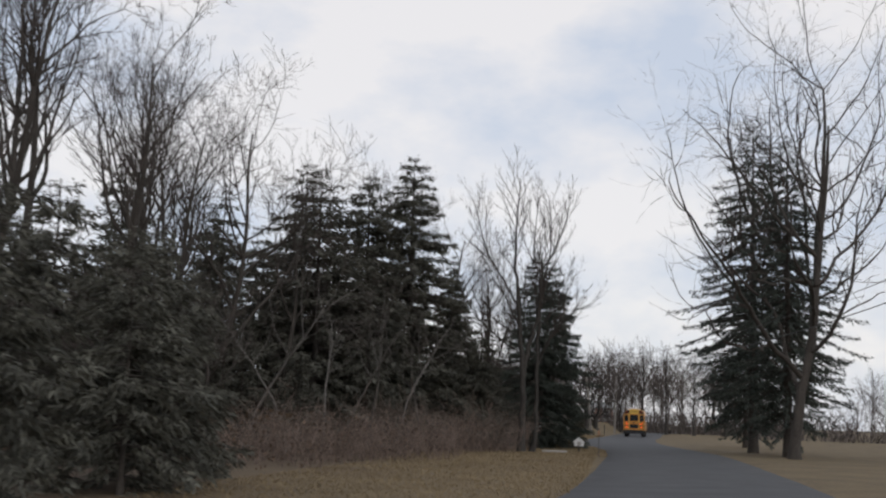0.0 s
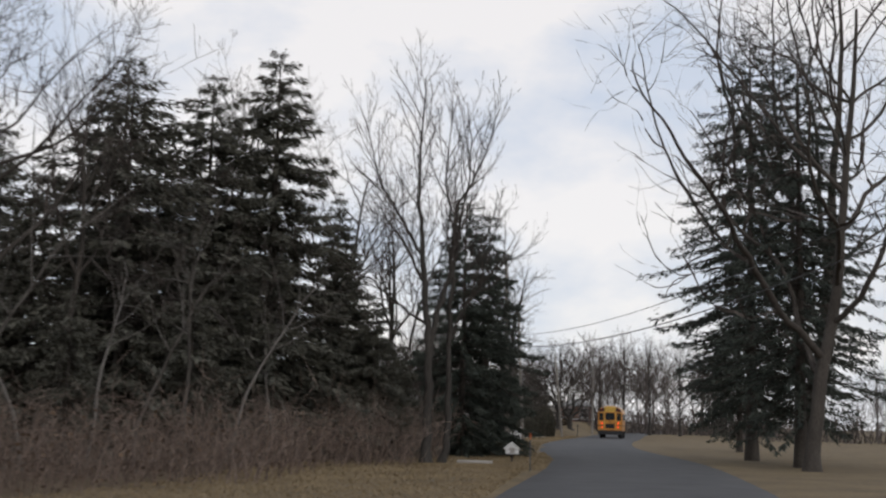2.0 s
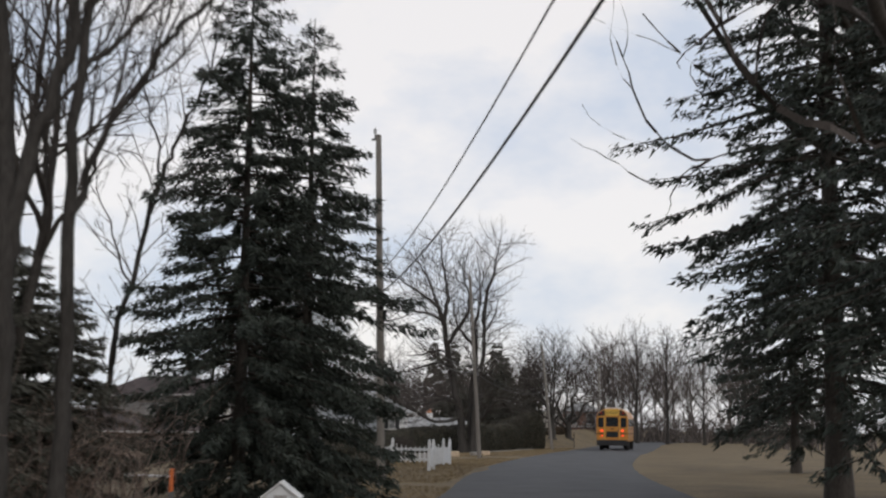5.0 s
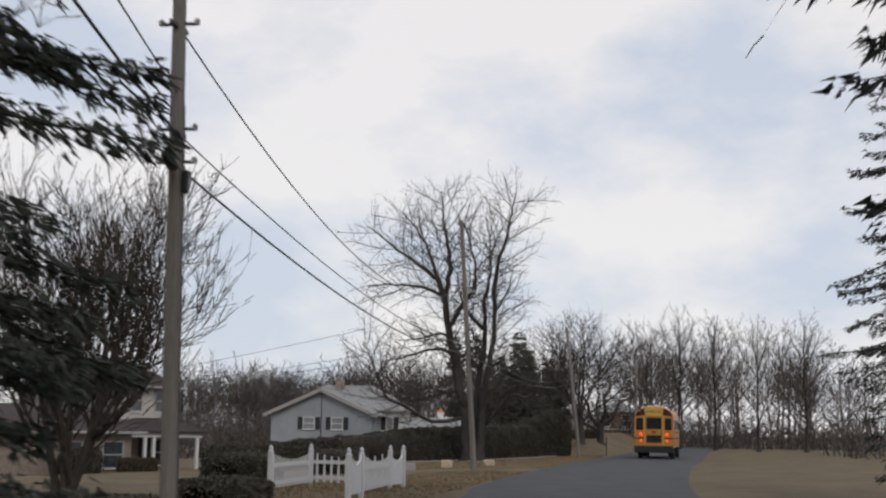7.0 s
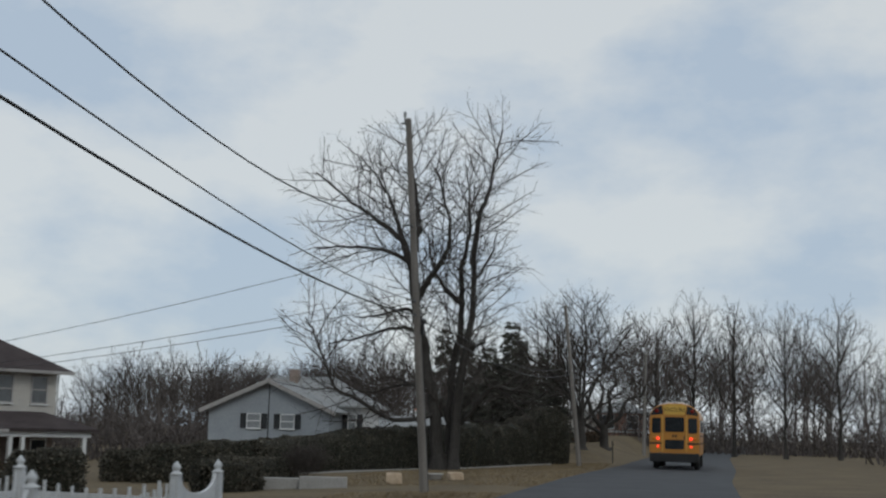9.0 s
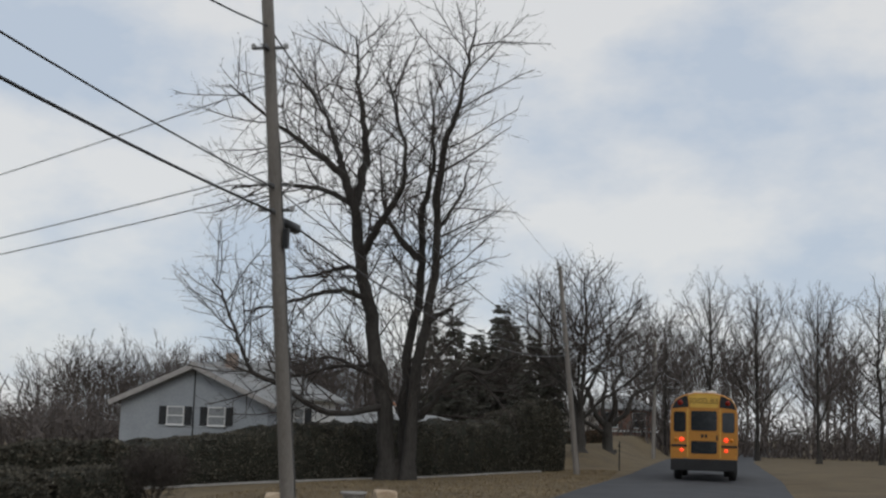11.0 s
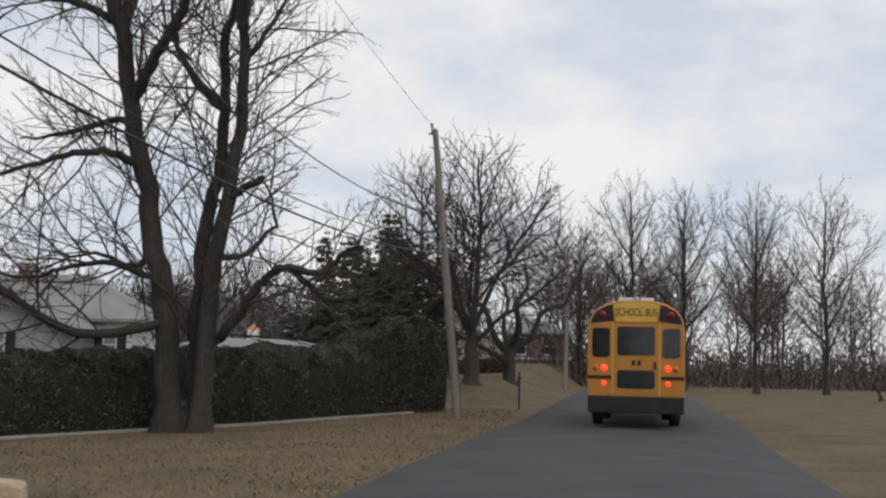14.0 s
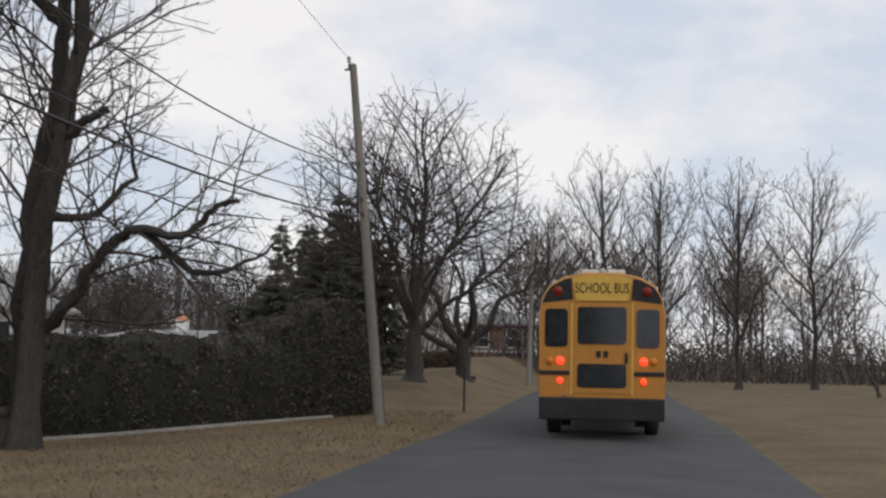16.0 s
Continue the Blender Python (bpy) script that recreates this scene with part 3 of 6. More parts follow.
scatter([YOUNG], conifer, "low bushy evergreen with a short bare trunk on the verge", "young evergreens on the verge", [(-12.3, -49.4, 0, 1.0, 0), (-12.2, -46.9, 0, 0.9, 110), (-13.8, -44.2, 0, 1.15, 220), (-13.4, -53.0, 0, 1.1, 300), (-14.6, -47.8, 0, 1.25, 50)])
BIG = conifer_meshes(11.8, 2.75, 21, ragged=0.2, density=1.35, droop=0.3, spray=0.2, power=0.66, clear=0.03, lush=13, fat=1.1, stagger=0.12)
BIG2 = conifer_meshes(11.3, 2.3, 22, ragged=0.25, density=1.25, droop=0.3, spray=0.2, power=0.7, clear=0.03, lush=12, fat=1.1, stagger=0.12)
conifer("broad dark spruce standing alone by the roadside pole", on_land(-7.7, 4.4), BIG, 1.0, 15)
conifer("dark spruce grown into its broader neighbour", on_land(-6.8, 6.5), BIG2, 1.0, 115)
RIGHT = conifer_meshes(19.0, 4.4, 31, ragged=0.2, density=1.15, droop=0.42, spray=0.24, power=0.62, clear=0.11, lush=4.6, skirt=0.36, fat=1.35)
conifer("very tall drooping spruce across the road", on_land(5.6, 10.5), RIGHT, 1.14, 0, "spruces across the road")
conifer("tall drooping spruce across the road", on_land(6.6, 2.0), RIGHT, 0.98, 140, "spruces across the road")
conifer("drooping spruce overhanging the verge", on_land(7.2, 31.0), RIGHT, 0.74, 70, "spruces across the road")
# conifers at the end of the hedge
COLUMN = [conifer_meshes(12.0, 1.7, 17, ragged=0.22, needle=M_NEEDLE_VEILED, fat=1.5, lush=7.0, spray=0.36, power=0.42, droop=0.2), conifer_meshes(12.0, 1.9, 18, ragged=0.3, needle=M_NEEDLE_VEILED, fat=1.5, lush=6.5, spray=0.38, power=0.5, droop=0.2)]
scatter(COLUMN, conifer, "dark narrow conifer behind the clipped hedge", "conifers behind the hedge", [
    (-32.3, 200, 1, (1.1, 1.1, 1.53), 40), (-29.2, 200, 0, (1.25, 1.25, 1.5), 100), (-27.4, 202, 1, (1.2, 1.2, 1.2), 150), (-15.6, 140, 0, (1.0, 1.0, 0.98), 170), (-17.2, 138, 1, (0.9, 0.9, 0.84), 20), (-14.4, 137, 1, (0.9, 0.9, 0.8), 300),
    (-20.2, 136, 1, (0.9, 0.9, 0.56), 260), (-22.6, 140, 1, (1.0, 1.0, 0.5), 60), (-18.6, 133, 0, (0.9, 0.9, 0.6), 130), (-9.9, 112, 1, (0.6, 0.6, 0.6), 330), (-8.4, 107.5, 0, (0.5, 0.5, 0.5), 75), (-11.6, 110, 1, (0.75, 0.75, 0.5), 140), (-9.1, 97.5, 1, (0.6, 0.6, 0.34), 200)])

# leafless trees
LEAN = dict(kids=[14, 8, 8, 4])
TALLS = [bare_tree_meshes(17, 0.24, dict(TALL, **LEAN), 41), bare_tree_meshes(16, 0.22, dict(TALL, **LEAN), 42), bare_tree_meshes(15, 0.2, dict(OAK, **LEAN), 43, lean=0.15)]
BT = "tall leafless tree with fine upswept twigs in the woods"
scatter(TALLS, bare_tree, BT, WOODS, [
    (-21.2, -17.0, 2, 0.95, 0), (-23.5, -19.5, 0, 0.88, 80), (-25.0, -30.0, 0, 1.0, 10), (-23.4, -33.0, 1, 1.02, 160), (-22.0, -27.5, 1, 0.95, 230), (-27.5, -26.0, 0, 1.0, 300),
    (-26.5, -36.0, 1, 1.05, 45), (-20.6, -22.5, 1, 0.8, 120), (-29.0, -3.0, 0, 1.05, 200), (-25.0, -9.5, 1, 0.98, 20), (-14.5, 3.5, 2, 0.85, 65), (-16.5, 0.5, 0, 0.8, 190), (-10.6, -0.5, 1, 0.66, 260),
    (-31.0, -30.0, 1, 1.0, 275), (-19.0, -13.5, 0, 0.68, 330)])
SAPLING = bare_tree_meshes(8.5, 0.065, dict(OAK, wobble=[0.12, 0.15, 0.18, 0.2], kids=[8, 4, 4, 2], bare=[0.45, 0.2, 0.1, 0.1], ratio=[0.4, 0.5, 0.5, 0.5]), 47, lean=0.12, trunk_mat=M_BARK_PALE)
scatter([SAPLING], bare_tree, "crooked pale-barked sapling at the woods' edge", WOODS, [(-12.6, -10.5, 0, 0.9, 75), (-14.0, -14.5, 0, 1.05, 250), (-15.6, -18.5, 0, 0.95, 60), (-17.8, -22.0, 0, 1.05, 310), (-12.0, -8.4, 0, 0.85, 170), (-13.4, -12.6, 0, 1.0, 20), (-14.9, -16.6, 0, 0.9, 290), (-16.6, -20.2, 0, 1.0, 140)])
bare_tree("slim leafless sapling by the spruce", on_land(-10.4, 9.4), bare_tree_meshes(7.0, 0.06, OAK, 48, top=3, lean=0.12), 1.0, 0)
bare_tree("large leafless tree with spreading limbs across the road", on_land(6.3, -2.5), bare_tree_meshes(20.5, 0.34, ROUND, 49), 0.9, 30)
bare_tree("tall leafless tree behind the spruces across the road", on_land(9.0, 17.0), bare_tree_meshes(25, 0.4, dict(ROUND, kids=[13, 7, 5, 2]), 50), 1.0, 200)
ORN = bare_tree_meshes(5.2, 0.15, dict(SHOOTS, bare=[0.06, 0.06, 0.05, 0.1]), 51, stems=6, lean=0.28)
VASE = bare_tree_meshes(1.9, 0.05, dict(SHOOTS, step=[0.3, 0.25, 0.2, 0.2], bare=[0.1, 0.08, 0.05, 0.1], wobble=[0.09, 0.12, 0.14, 0.15], thin=0.005), 58, stems=9, lean=0.7)
bare_tree("twiggy leafless vase-shaped shrub on the lawn", on_land(-13.8, 59.3), VASE, 0.5, 0)
bare_tree("ornamental leafless tree with dense upright shoots", on_land(-12.1, 22.2), ORN, 0.9, 0)


# trees whose limbs are laid out by hand, with side shoots set regularly along them
def offshoots(P, R, spacing, ratio, least, most, angle, up, bend, first, rng, k=4, wobble=0.1):
    """Side shoots of many parent lines at once: lines (n, k, 3) and their radii (n, k)."""
    seg = np.linalg.norm(np.diff(P, axis=1), axis=2)
    length = seg.sum(1)
    count = np.maximum(1, ((1 - first) * length / spacing).astype(int))
    who = np.repeat(np.arange(len(P)), count)
    order = np.arange(len(who)) - np.repeat(np.cumsum(count) - count, count)
    f = np.minimum(first + (1 - first) * (order + rng.uniform(0.2, 0.9, len(who))) / count[who], 0.995)
    u = f * (P.shape[1] - 1)
    i = u.astype(int)
    w = (u - i)[:, None]
    start = P[who, i] * (1 - w) + P[who, i + 1] * w
    tan = P[who, i + 1] - P[who, i]
    tan /= np.maximum(np.linalg.norm(tan, axis=1, keepdims=True), 1e-9)
    ref = np.where(np.abs(tan[:, 2:]) > 0.9, np.array([[1.0, 0, 0]]), np.array([[0, 0, 1.0]]))
    a = np.cross(tan, ref)
    a /= np.maximum(np.linalg.norm(a, axis=1, keepdims=True), 1e-9)
    b = np.cross(tan, a)
    az = (order * 2.4 + rng.uniform(0, 6.28, len(P))[who] + rng.normal(0, 0.3, len(who)))[:, None]
    lean = np.radians(angle + rng.normal(0, 8, len(who)))[:, None]
    d = tan * np.cos(lean) + (a * np.cos(az) + b * np.sin(az)) * np.sin(lean)
    d[:, 2] += up
    size = np.clip(length[who] * ratio * (1.2 - 0.75 * f) * rng.uniform(0.65, 1.25, len(who)), least, most)
    Q = np.zeros((len(who), k, 3))
    Q[:, 0] = start
    for j in range(1, k):
        d = d + rng.normal(0, wobble, d.shape)
        d[:, 2] += bend
        d /= np.maximum(np.linalg.norm(d, axis=1, keepdims=True), 1e-9)
        Q[:, j] = Q[:, j - 1] + d * (size / (k - 1))[:, None]
    r0 = np.minimum(R[who, i] * 0.62, 0.004 + size * 0.0085)
    return Q, r0[:, None] * np.linspace(1, 0.45, k)[None], who


def crown_mesh(levels, finest, mat, thin, solid=0.011, name="twigs"):
    """Tubes for the stronger shoots, tapered blades for fine ones, points for the finest."""
    V, F, off = [], [], 0
    for P, R in levels:
        a, b = P[:, :-1].reshape(-1, 3), P[:, 1:].reshape(-1, 3)
        ra, rb = np.maximum(R[:, :-1].ravel(), thin), np.maximum(R[:, 1:].ravel(), thin)
        stout = ra > solid
        for sel, v, f in ((stout, *tubes(a[stout], b[stout], ra[stout], rb[stout], 4)), (~stout, *ribbons(a[~stout], b[~stout], ra[~stout] * 1.2, rb[~stout] * 1.2, 5))):
            if sel.any():
                V.append(v)
                F.append(halves(f) + off)
                off += len(v)
    v, f = splinters(finest[:, 0], finest[:, -1], np.full(len(finest), thin), 6)
    V.append(v)
    F.append(f + off)
    return mesh_of(name, np.concatenate(V), np.concatenate(F), mat)


def resample(line, rad, k):
    p = np.array([tuple(v) for v in line])
    d = np.concatenate([[0], np.cumsum(np.linalg.norm(np.diff(p, axis=0), axis=1))])
    t = np.linspace(0, d[-1], k)
    return np.stack([np.interp(t, d, p[:, i]) for i in range(3)], 1), np.interp(t, d, rad)


def smooth_limb(pts, rng, shake=0.035):
    """Points along a limb, curved through those given."""
    p = [Vector(a) for a in pts]
    fine = []
    for i in range(len(p) - 1):
        a, b, c, d = p[max(0, i - 1)], p[i], p[i + 1], p[min(len(p) - 1, i + 2)]
        for k in range(5):
            t = k / 5
            fine.append(0.5 * ((2 * b) + (c - a) * t + (2 * a - 5 * b + 4 * c - d) * t * t + (3 * b - a - 3 * c + d) * t ** 3))
    fine.append(p[-1])
    for i in range(1, len(fine) - 1):
        fine[i] += Vector((rng.gauss(0, shake), rng.gauss(0, shake), rng.gauss(0, shake * 0.6)))
    return fine


def shaped_tree(limbs, seed, reach=2.2, gap=0.3, low=5.0, up=0.12, bend=0.05, angle=46, slim=0.25, inside=None, thin=0.0055, ratio=0.7, first=0.12, mat=None):
    """Trunk and twig meshes from limbs: start and end radius, and points. Shoots of three orders grow along them, kept inside a rounded head where one is given: its centre, half width and half height."""
    rng, nrg = random.Random(seed), np.random.default_rng(seed)
    lines, P, R, stout = [], [], [], []
    for ra, rb, pts in limbs:
        fine = smooth_limb(pts, rng)
        n = len(fine) - 1
        rad = [ra + (rb - ra) * i / n for i in range(n + 1)]
        if ra > 0.12 and fine[0].z < 0:
            rad[0], rad[1] = ra * 1.9, ra * 1.35
        lines.append(([np.array(v) for v in fine], rad))
        p, r = resample(fine, rad, 20)
        P.append(p)
        R.append(r)
        stout.append(ra >= slim)
    P, R, stout = np.array(P), np.array(R), np.array(stout)
    A, RA, who = offshoots(P, R, gap, ratio, reach * 0.3, reach, angle, up, bend, first, nrg, 7)
    keep = (A[:, 0, 2] > np.where(stout[who], low, 0.8)) & ((A[:, -1, 2] > 0.7))
    A, RA = A[keep], RA[keep]
    if inside:
        c, hw, hh = np.array(inside[0]), inside[1], inside[2]
        for _ in range(4):
            over = (((A[:, -1] - c) / np.array([hw, hw, hh])) ** 2).sum(1) > 1
            A[over] = A[over][:, :1] + (A[over] - A[over][:, :1]) * 0.7
    B, RB, _ = offshoots(A, RA, 0.22, 0.45, 0.25, 1.35, angle - 4, up * 0.7, bend, 0.12, nrg, 4)
    C, RC, _ = offshoots(B, RB, 0.17, 0.5, 0.12, 0.42, angle - 6, up * 0.6, 0.03, 0.15, nrg, 2)
    return chains_mesh("trunk", lines, 12, M_BARK_GREY), crown_mesh([(A, RA), (B, RB)], C, mat or M_TWIG, thin)


MAPLE = [
    (0.3, 0.16, [(0.12, 0.1, -0.3), (0.12, 0.12, 0.3), (0.12, 0.15, 0.8)]),
    (0.32, 0.16, [(-0.2, 0.0, -0.3), (-0.35, 0, 2.8), (-0.75, 0.1, 4.8), (-1.2, 0.1, 6.8), (-1.5, 0.0, 8.4), (-1.8, -0.3, 10.3), (-2.1, -0.5, 11.3)]),
    (0.15, 0.03, [(-2.1, -0.5, 11.3), (-3.1, -0.9, 12.1), (-4.5, -1.4, 13.1), (-6.4, -1.8, 14.6)]),
    (0.15, 0.03, [(-1.8, -0.3, 10.4), (-2.4, 0.1, 12.0), (-2.9, 0.5, 13.3), (-3.5, 0.8, 14.4), (-4.9, 1.2, 16.1)]),
    (0.19, 0.03, [(-1.7, -0.2, 10.2), (-1.5, 0.4, 12.0), (-1.8, 0.8, 14.1), (-2.1, 1.0, 15.4), (-2.3, 1.3, 17.4)]),
    (0.17, 0.03, [(-1.5, 0, 8.3), (-0.7, -0.5, 9.4), (0.1, -0.9, 10.5), (0.4, -1.2, 11.3), (0.2, -1.5, 13.0), (-0.3, -1.9, 14.7)]),
    (0.22, 0.12, [(0.4, 0.2, -0.3), (0.35, 0.4, 2.2), (0.4, 0.5, 4.8), (0.7, 0.6, 6.8), (0.8, 0.7, 8.2), (0.7, 0.8, 10.3)]),
    (0.13, 0.025, [(0.7, 0.8, 10.3), (1.0, 0.9, 11.5), (1.0, 1.2, 13.4), (0.7, 1.6, 15.6)]),
    (0.14, 0.03, [(0.8, 0.7, 8.2), (-0.2, 1.3, 9.1), (-1.0, 1.9, 10.4), (-1.4, 2.6, 12.2)]),
    (0.26, 0.12, [(0.6, -0.1, -0.3), (0.75, -0.1, 2.6), (0.9, -0.2, 4.2), (1.2, -0.2, 6.0), (1.45, -0.2, 8.0), (1.45, -0.3, 10.1)]),
    (0.16, 0.03, [(1.45, -0.3, 10.1), (1.7, -0.5, 12.2), (2.1, -0.8, 13.4), (2.5, -1.0, 15.1), (2.9, -1.2, 16.8)]),
    (0.10, 0.02, [(1.4, -0.2, 9.0), (1.8, -0.1, 9.8), (2.3, 0.2, 10.8), (2.5, 0.5, 12.0)]),
    (0.10, 0.07, [(1.15, -0.2, 5.8), (1.6, -0.4, 6.05), (2.2, -0.6, 6.3)]),
    (0.125, 0.03, [(-0.4, -0.2, 2.7), (-2.2, -0.9, 2.4), (-4.1, -1.2, 3.4), (-5.0, -1.4, 3.8), (-5.6, -1.6, 5.0), (-6.1, -1.8, 6.3), (-6.5, -2.0, 7.2)]),
    (0.13, 0.025, [(-1.1, 0.1, 6.6), (-1.8, -0.4, 6.95), (-2.8, -0.8, 6.8), (-4.3, -1.0, 6.3), (-5.6, -1.1, 6.1)]),
    (0.12, 0.025, [(-1.3, 0.1, 7.4), (-2.0, 0.8, 8.0), (-3.7, 1.2, 7.7), (-5.0, 1.4, 7.6)]),
    (0.12, 0.025, [(-1.8, -0.3, 10.3), (-3.2, -0.2, 10.9), (-5.4, 0.1, 11.1), (-6.8, 0.3, 11.0)]),
    (0.14, 0.04, [(0.5, 0.3, 2.0), (1.4, 0.0, 2.8), (2.2, -0.2, 3.85), (2.8, -0.3, 4.1), (3.6, -0.4, 4.0), (4.2, -0.5, 4.5), (4.7, -0.6, 4.6)]),
    (0.09, 0.02, [(2.9, -0.3, 4.05), (3.6, 0.3, 3.4), (4.4, 0.5, 3.5), (5.2, 0.6, 4.0)]),
    (0.10, 0.02, [(0.4, 0.5, 4.4), (1.3, 1.4, 4.6), (1.9, 1.9, 5.6), (1.5, 2.2, 6.6)]),
    (0.10, 0.02, [(-0.6, 0, 4.4), (-1.7, 1.2, 4.2), (-3.0, 1.8, 4.6), (-4.6, 2.2, 4.2)]),
    (0.09, 0.02, [(-0.5, 0, 3.8), (-1.6, -1.2, 4.1), (-3.2, -1.9, 3.7), (-4.4, -2.2, 3.9)]),
]
TWIN = [
    (0.19, 0.09, [(0, 0, -0.3), (0.05, 0, 2.0), (0.0, 0, 3.8), (-0.15, 0.1, 5.7), (-0.35, 0.1, 8.2)]),
    (0.09, 0.02, [(-0.35, 0.1, 8.2), (-0.5, 0.0, 10.6), (-0.35, -0.2, 14.2)]),
    (0.07, 0.015, [(-0.3, 0.1, 7.4), (-1.1, 0.4, 8.8), (-2.1, 0.6, 10.6), (-2.8, 0.9, 12.9)]),
    (0.06, 0.015, [(-0.2, 0.1, 6.4), (-1.0, -0.5, 8.0), (-2.1, -0.9, 9.4)]),
    (0.12, 0.06, [(0.0, 0, 3.7), (0.3, 0.1, 5.4), (0.65, 0.2, 6.7), (0.8, 0.2, 8.2), (0.9, 0.2, 9.4)]),
    (0.06, 0.015, [(0.9, 0.2, 9.4), (1.6, 0.3, 10.7), (2.4, 0.5, 13.2)]),
    (0.05, 0.015, [(0.8, 0.2, 8.4), (0.4, 0.7, 10.4), (0.6, 1.0, 13.4)]),
    (0.14, 0.05, [(0.6, 0.5, -0.3), (0.72, 0.5, 2.2), (0.75, 0.4, 5.7), (1.0, 0.5, 9.0)]),
    (0.05, 0.012, [(1.0, 0.5, 9.0), (1.3, 0.8, 11.0), (1.1, 1.1, 13.6)]),
    (0.06, 0.012, [(0.75, 0.4, 4.5), (1.6, 0.2, 6.2), (2.6, 0.0, 7.2), (3.4, -0.2, 7.6)]),
    (0.05, 0.012, [(0.8, 0.4, 6.5), (1.7, 0.7, 7.6), (2.7, 0.9, 9.4)]),
    (0.06, 0.012, [(-0.1, 0, 5.0), (-1.0, 0.3, 5.6), (-2.2, 0.5, 6.6), (-3.0, 0.6, 6.9)]),
]
bare_tree("tall leafless tree with slender forked stems", on_land(-7.85, -6.1), shaped_tree(TWIN, 78, 2.3, 0.36, 6.6, slim=0.1, up=0.22, bend=0.1, angle=38))
SLIM = [
    (0.07, 0.05, [(0, 0, -0.3), (0.15, 0.1, 1.6), (0.45, 0, 3.6), (0.75, 0.1, 4.9), (1.4, 0.0, 7.3)]),
    (0.045, 0.012, [(1.4, 0.0, 7.3), (1.85, 0.2, 8.4), (2.3, 0.3, 9.7), (2.5, 0.2, 11.0)]),
    (0.035, 0.01, [(1.3, 0.0, 7.0), (1.25, -0.4, 8.2), (0.9, -0.6, 9.6)]),
    (0.035, 0.01, [(1.1, 0.0, 6.2), (1.9, -0.3, 6.9), (2.6, -0.4, 7.2)]),
    (0.03, 0.01, [(0.7, 0.1, 4.7), (0.1, 0.4, 5.8), (-0.6, 0.6, 7.4)]),
]
bare_tree("slim leaning leafless tree beside the broad spruce", on_land(-10.85, 4.0), shaped_tree(SLIM, 79, 1.5, 0.4, 4.0))
bare_tree("large leafless maple with several grey stems on the lawn", on_land(-11.9, 77.3), shaped_tree(MAPLE, 77, 3.2, 0.3, up=0.06, bend=0.035, angle=52))



SHADE = [
    (0.36, 0.26, [(0, 0, -0.3), (0.05, 0, 0.9), (0.05, 0, 1.9)]),
    (0.14, 0.040, [(0.05, 0, 1.7), (0.2, 0, 4.0), (0.3, 0.1, 6.6), (0.2, 0, 9.6)]),
    (0.12, 0.032, [(0, 0, 1.5), (-0.7, 0.2, 3.4), (-2.1, 0.4, 5.0), (-4.4, 0.5, 6.2)]),
    (0.12, 0.032, [(0, 0, 1.7), (-0.45, -0.4, 3.6), (-1.3, -0.8, 6.0), (-2.7, -1.0, 8.3)]),
    (0.11, 0.032, [(0.1, 0, 2.2), (1.0, 0.3, 4.4), (2.1, 0.6, 6.3), (3.3, 0.7, 8.0)]),
    (0.11, 0.032, [(0.1, 0, 1.5), (1.1, -0.3, 2.6), (2.6, -0.5, 3.6), (4.1, -0.6, 5.0)]),
    (0.09, 0.032, [(0, -0.1, 2.0), (0.0, -1.3, 4.2), (0.3, -2.9, 6.6)]),
    (0.09, 0.032, [(0, 0.1, 2.0), (-0.2, 1.4, 4.2), (0.2, 3.0, 6.8)]),
    (0.09, 0.024, [(-0.3, 0.1, 2.6), (-1.7, 1.2, 4.2), (-3.3, 2.0, 5.2)]),
    (0.08, 0.024, [(0.2, 0.1, 3.4), (1.3, 1.4, 5.0), (2.6, 2.4, 6.4)]),
]
KNOTTY = [
    (0.38, 0.3, [(0, 0, -0.3), (0.0, 0, 0.9), (-0.05, 0, 1.9)]),
    (0.24, 0.07, [(0, 0, 1.7), (0.5, 0.2, 2.9), (0.3, 0.3, 4.2), (0.9, 0.4, 5.3), (0.7, 0.4, 6.4)]),
    (0.22, 0.06, [(-0.1, 0, 1.5), (-0.9, -0.2, 2.6), (-1.3, -0.3, 3.9), (-2.2, -0.3, 4.5), (-2.4, -0.3, 5.6)]),
    (0.2, 0.05, [(0.1, 0, 1.6), (1.2, 0.1, 2.5), (1.8, 0.2, 3.8), (2.9, 0.3, 4.3), (3.4, 0.3, 5.2)]),
    (0.17, 0.05, [(-0.1, 0, 1.8), (-0.4, 0.8, 3.0), (-0.2, 1.2, 4.6), (-0.8, 1.6, 5.8)]),
    (0.17, 0.05, [(-0.3, -0.1, 1.2), (-1.6, -0.6, 1.9), (-2.9, -0.9, 2.6), (-3.5, -1.0, 3.7)]),
    (0.15, 0.05, [(0.1, -0.1, 1.9), (0.5, -1.2, 3.1), (0.4, -1.9, 4.6)]),
]
bare_tree("round-headed leafless shade tree behind the pole", on_land(-6.45, 100.5), shaped_tree(SHADE, 57, 4.4, 0.27, 2.0, first=0.3, up=0.0, bend=0.06, angle=56, slim=0.3, inside=((-0.35, 0, 5.2), 5.1, 5.8), thin=0.007, ratio=1.0), 1.0, 0)
bare_tree("gnarled leafless tree with low twisting limbs", on_land(-5.32, 111.0), shaped_tree(KNOTTY, 53, 1.8, 0.3, 2.5, slim=0.35, thin=0.007), 0.92, 0)

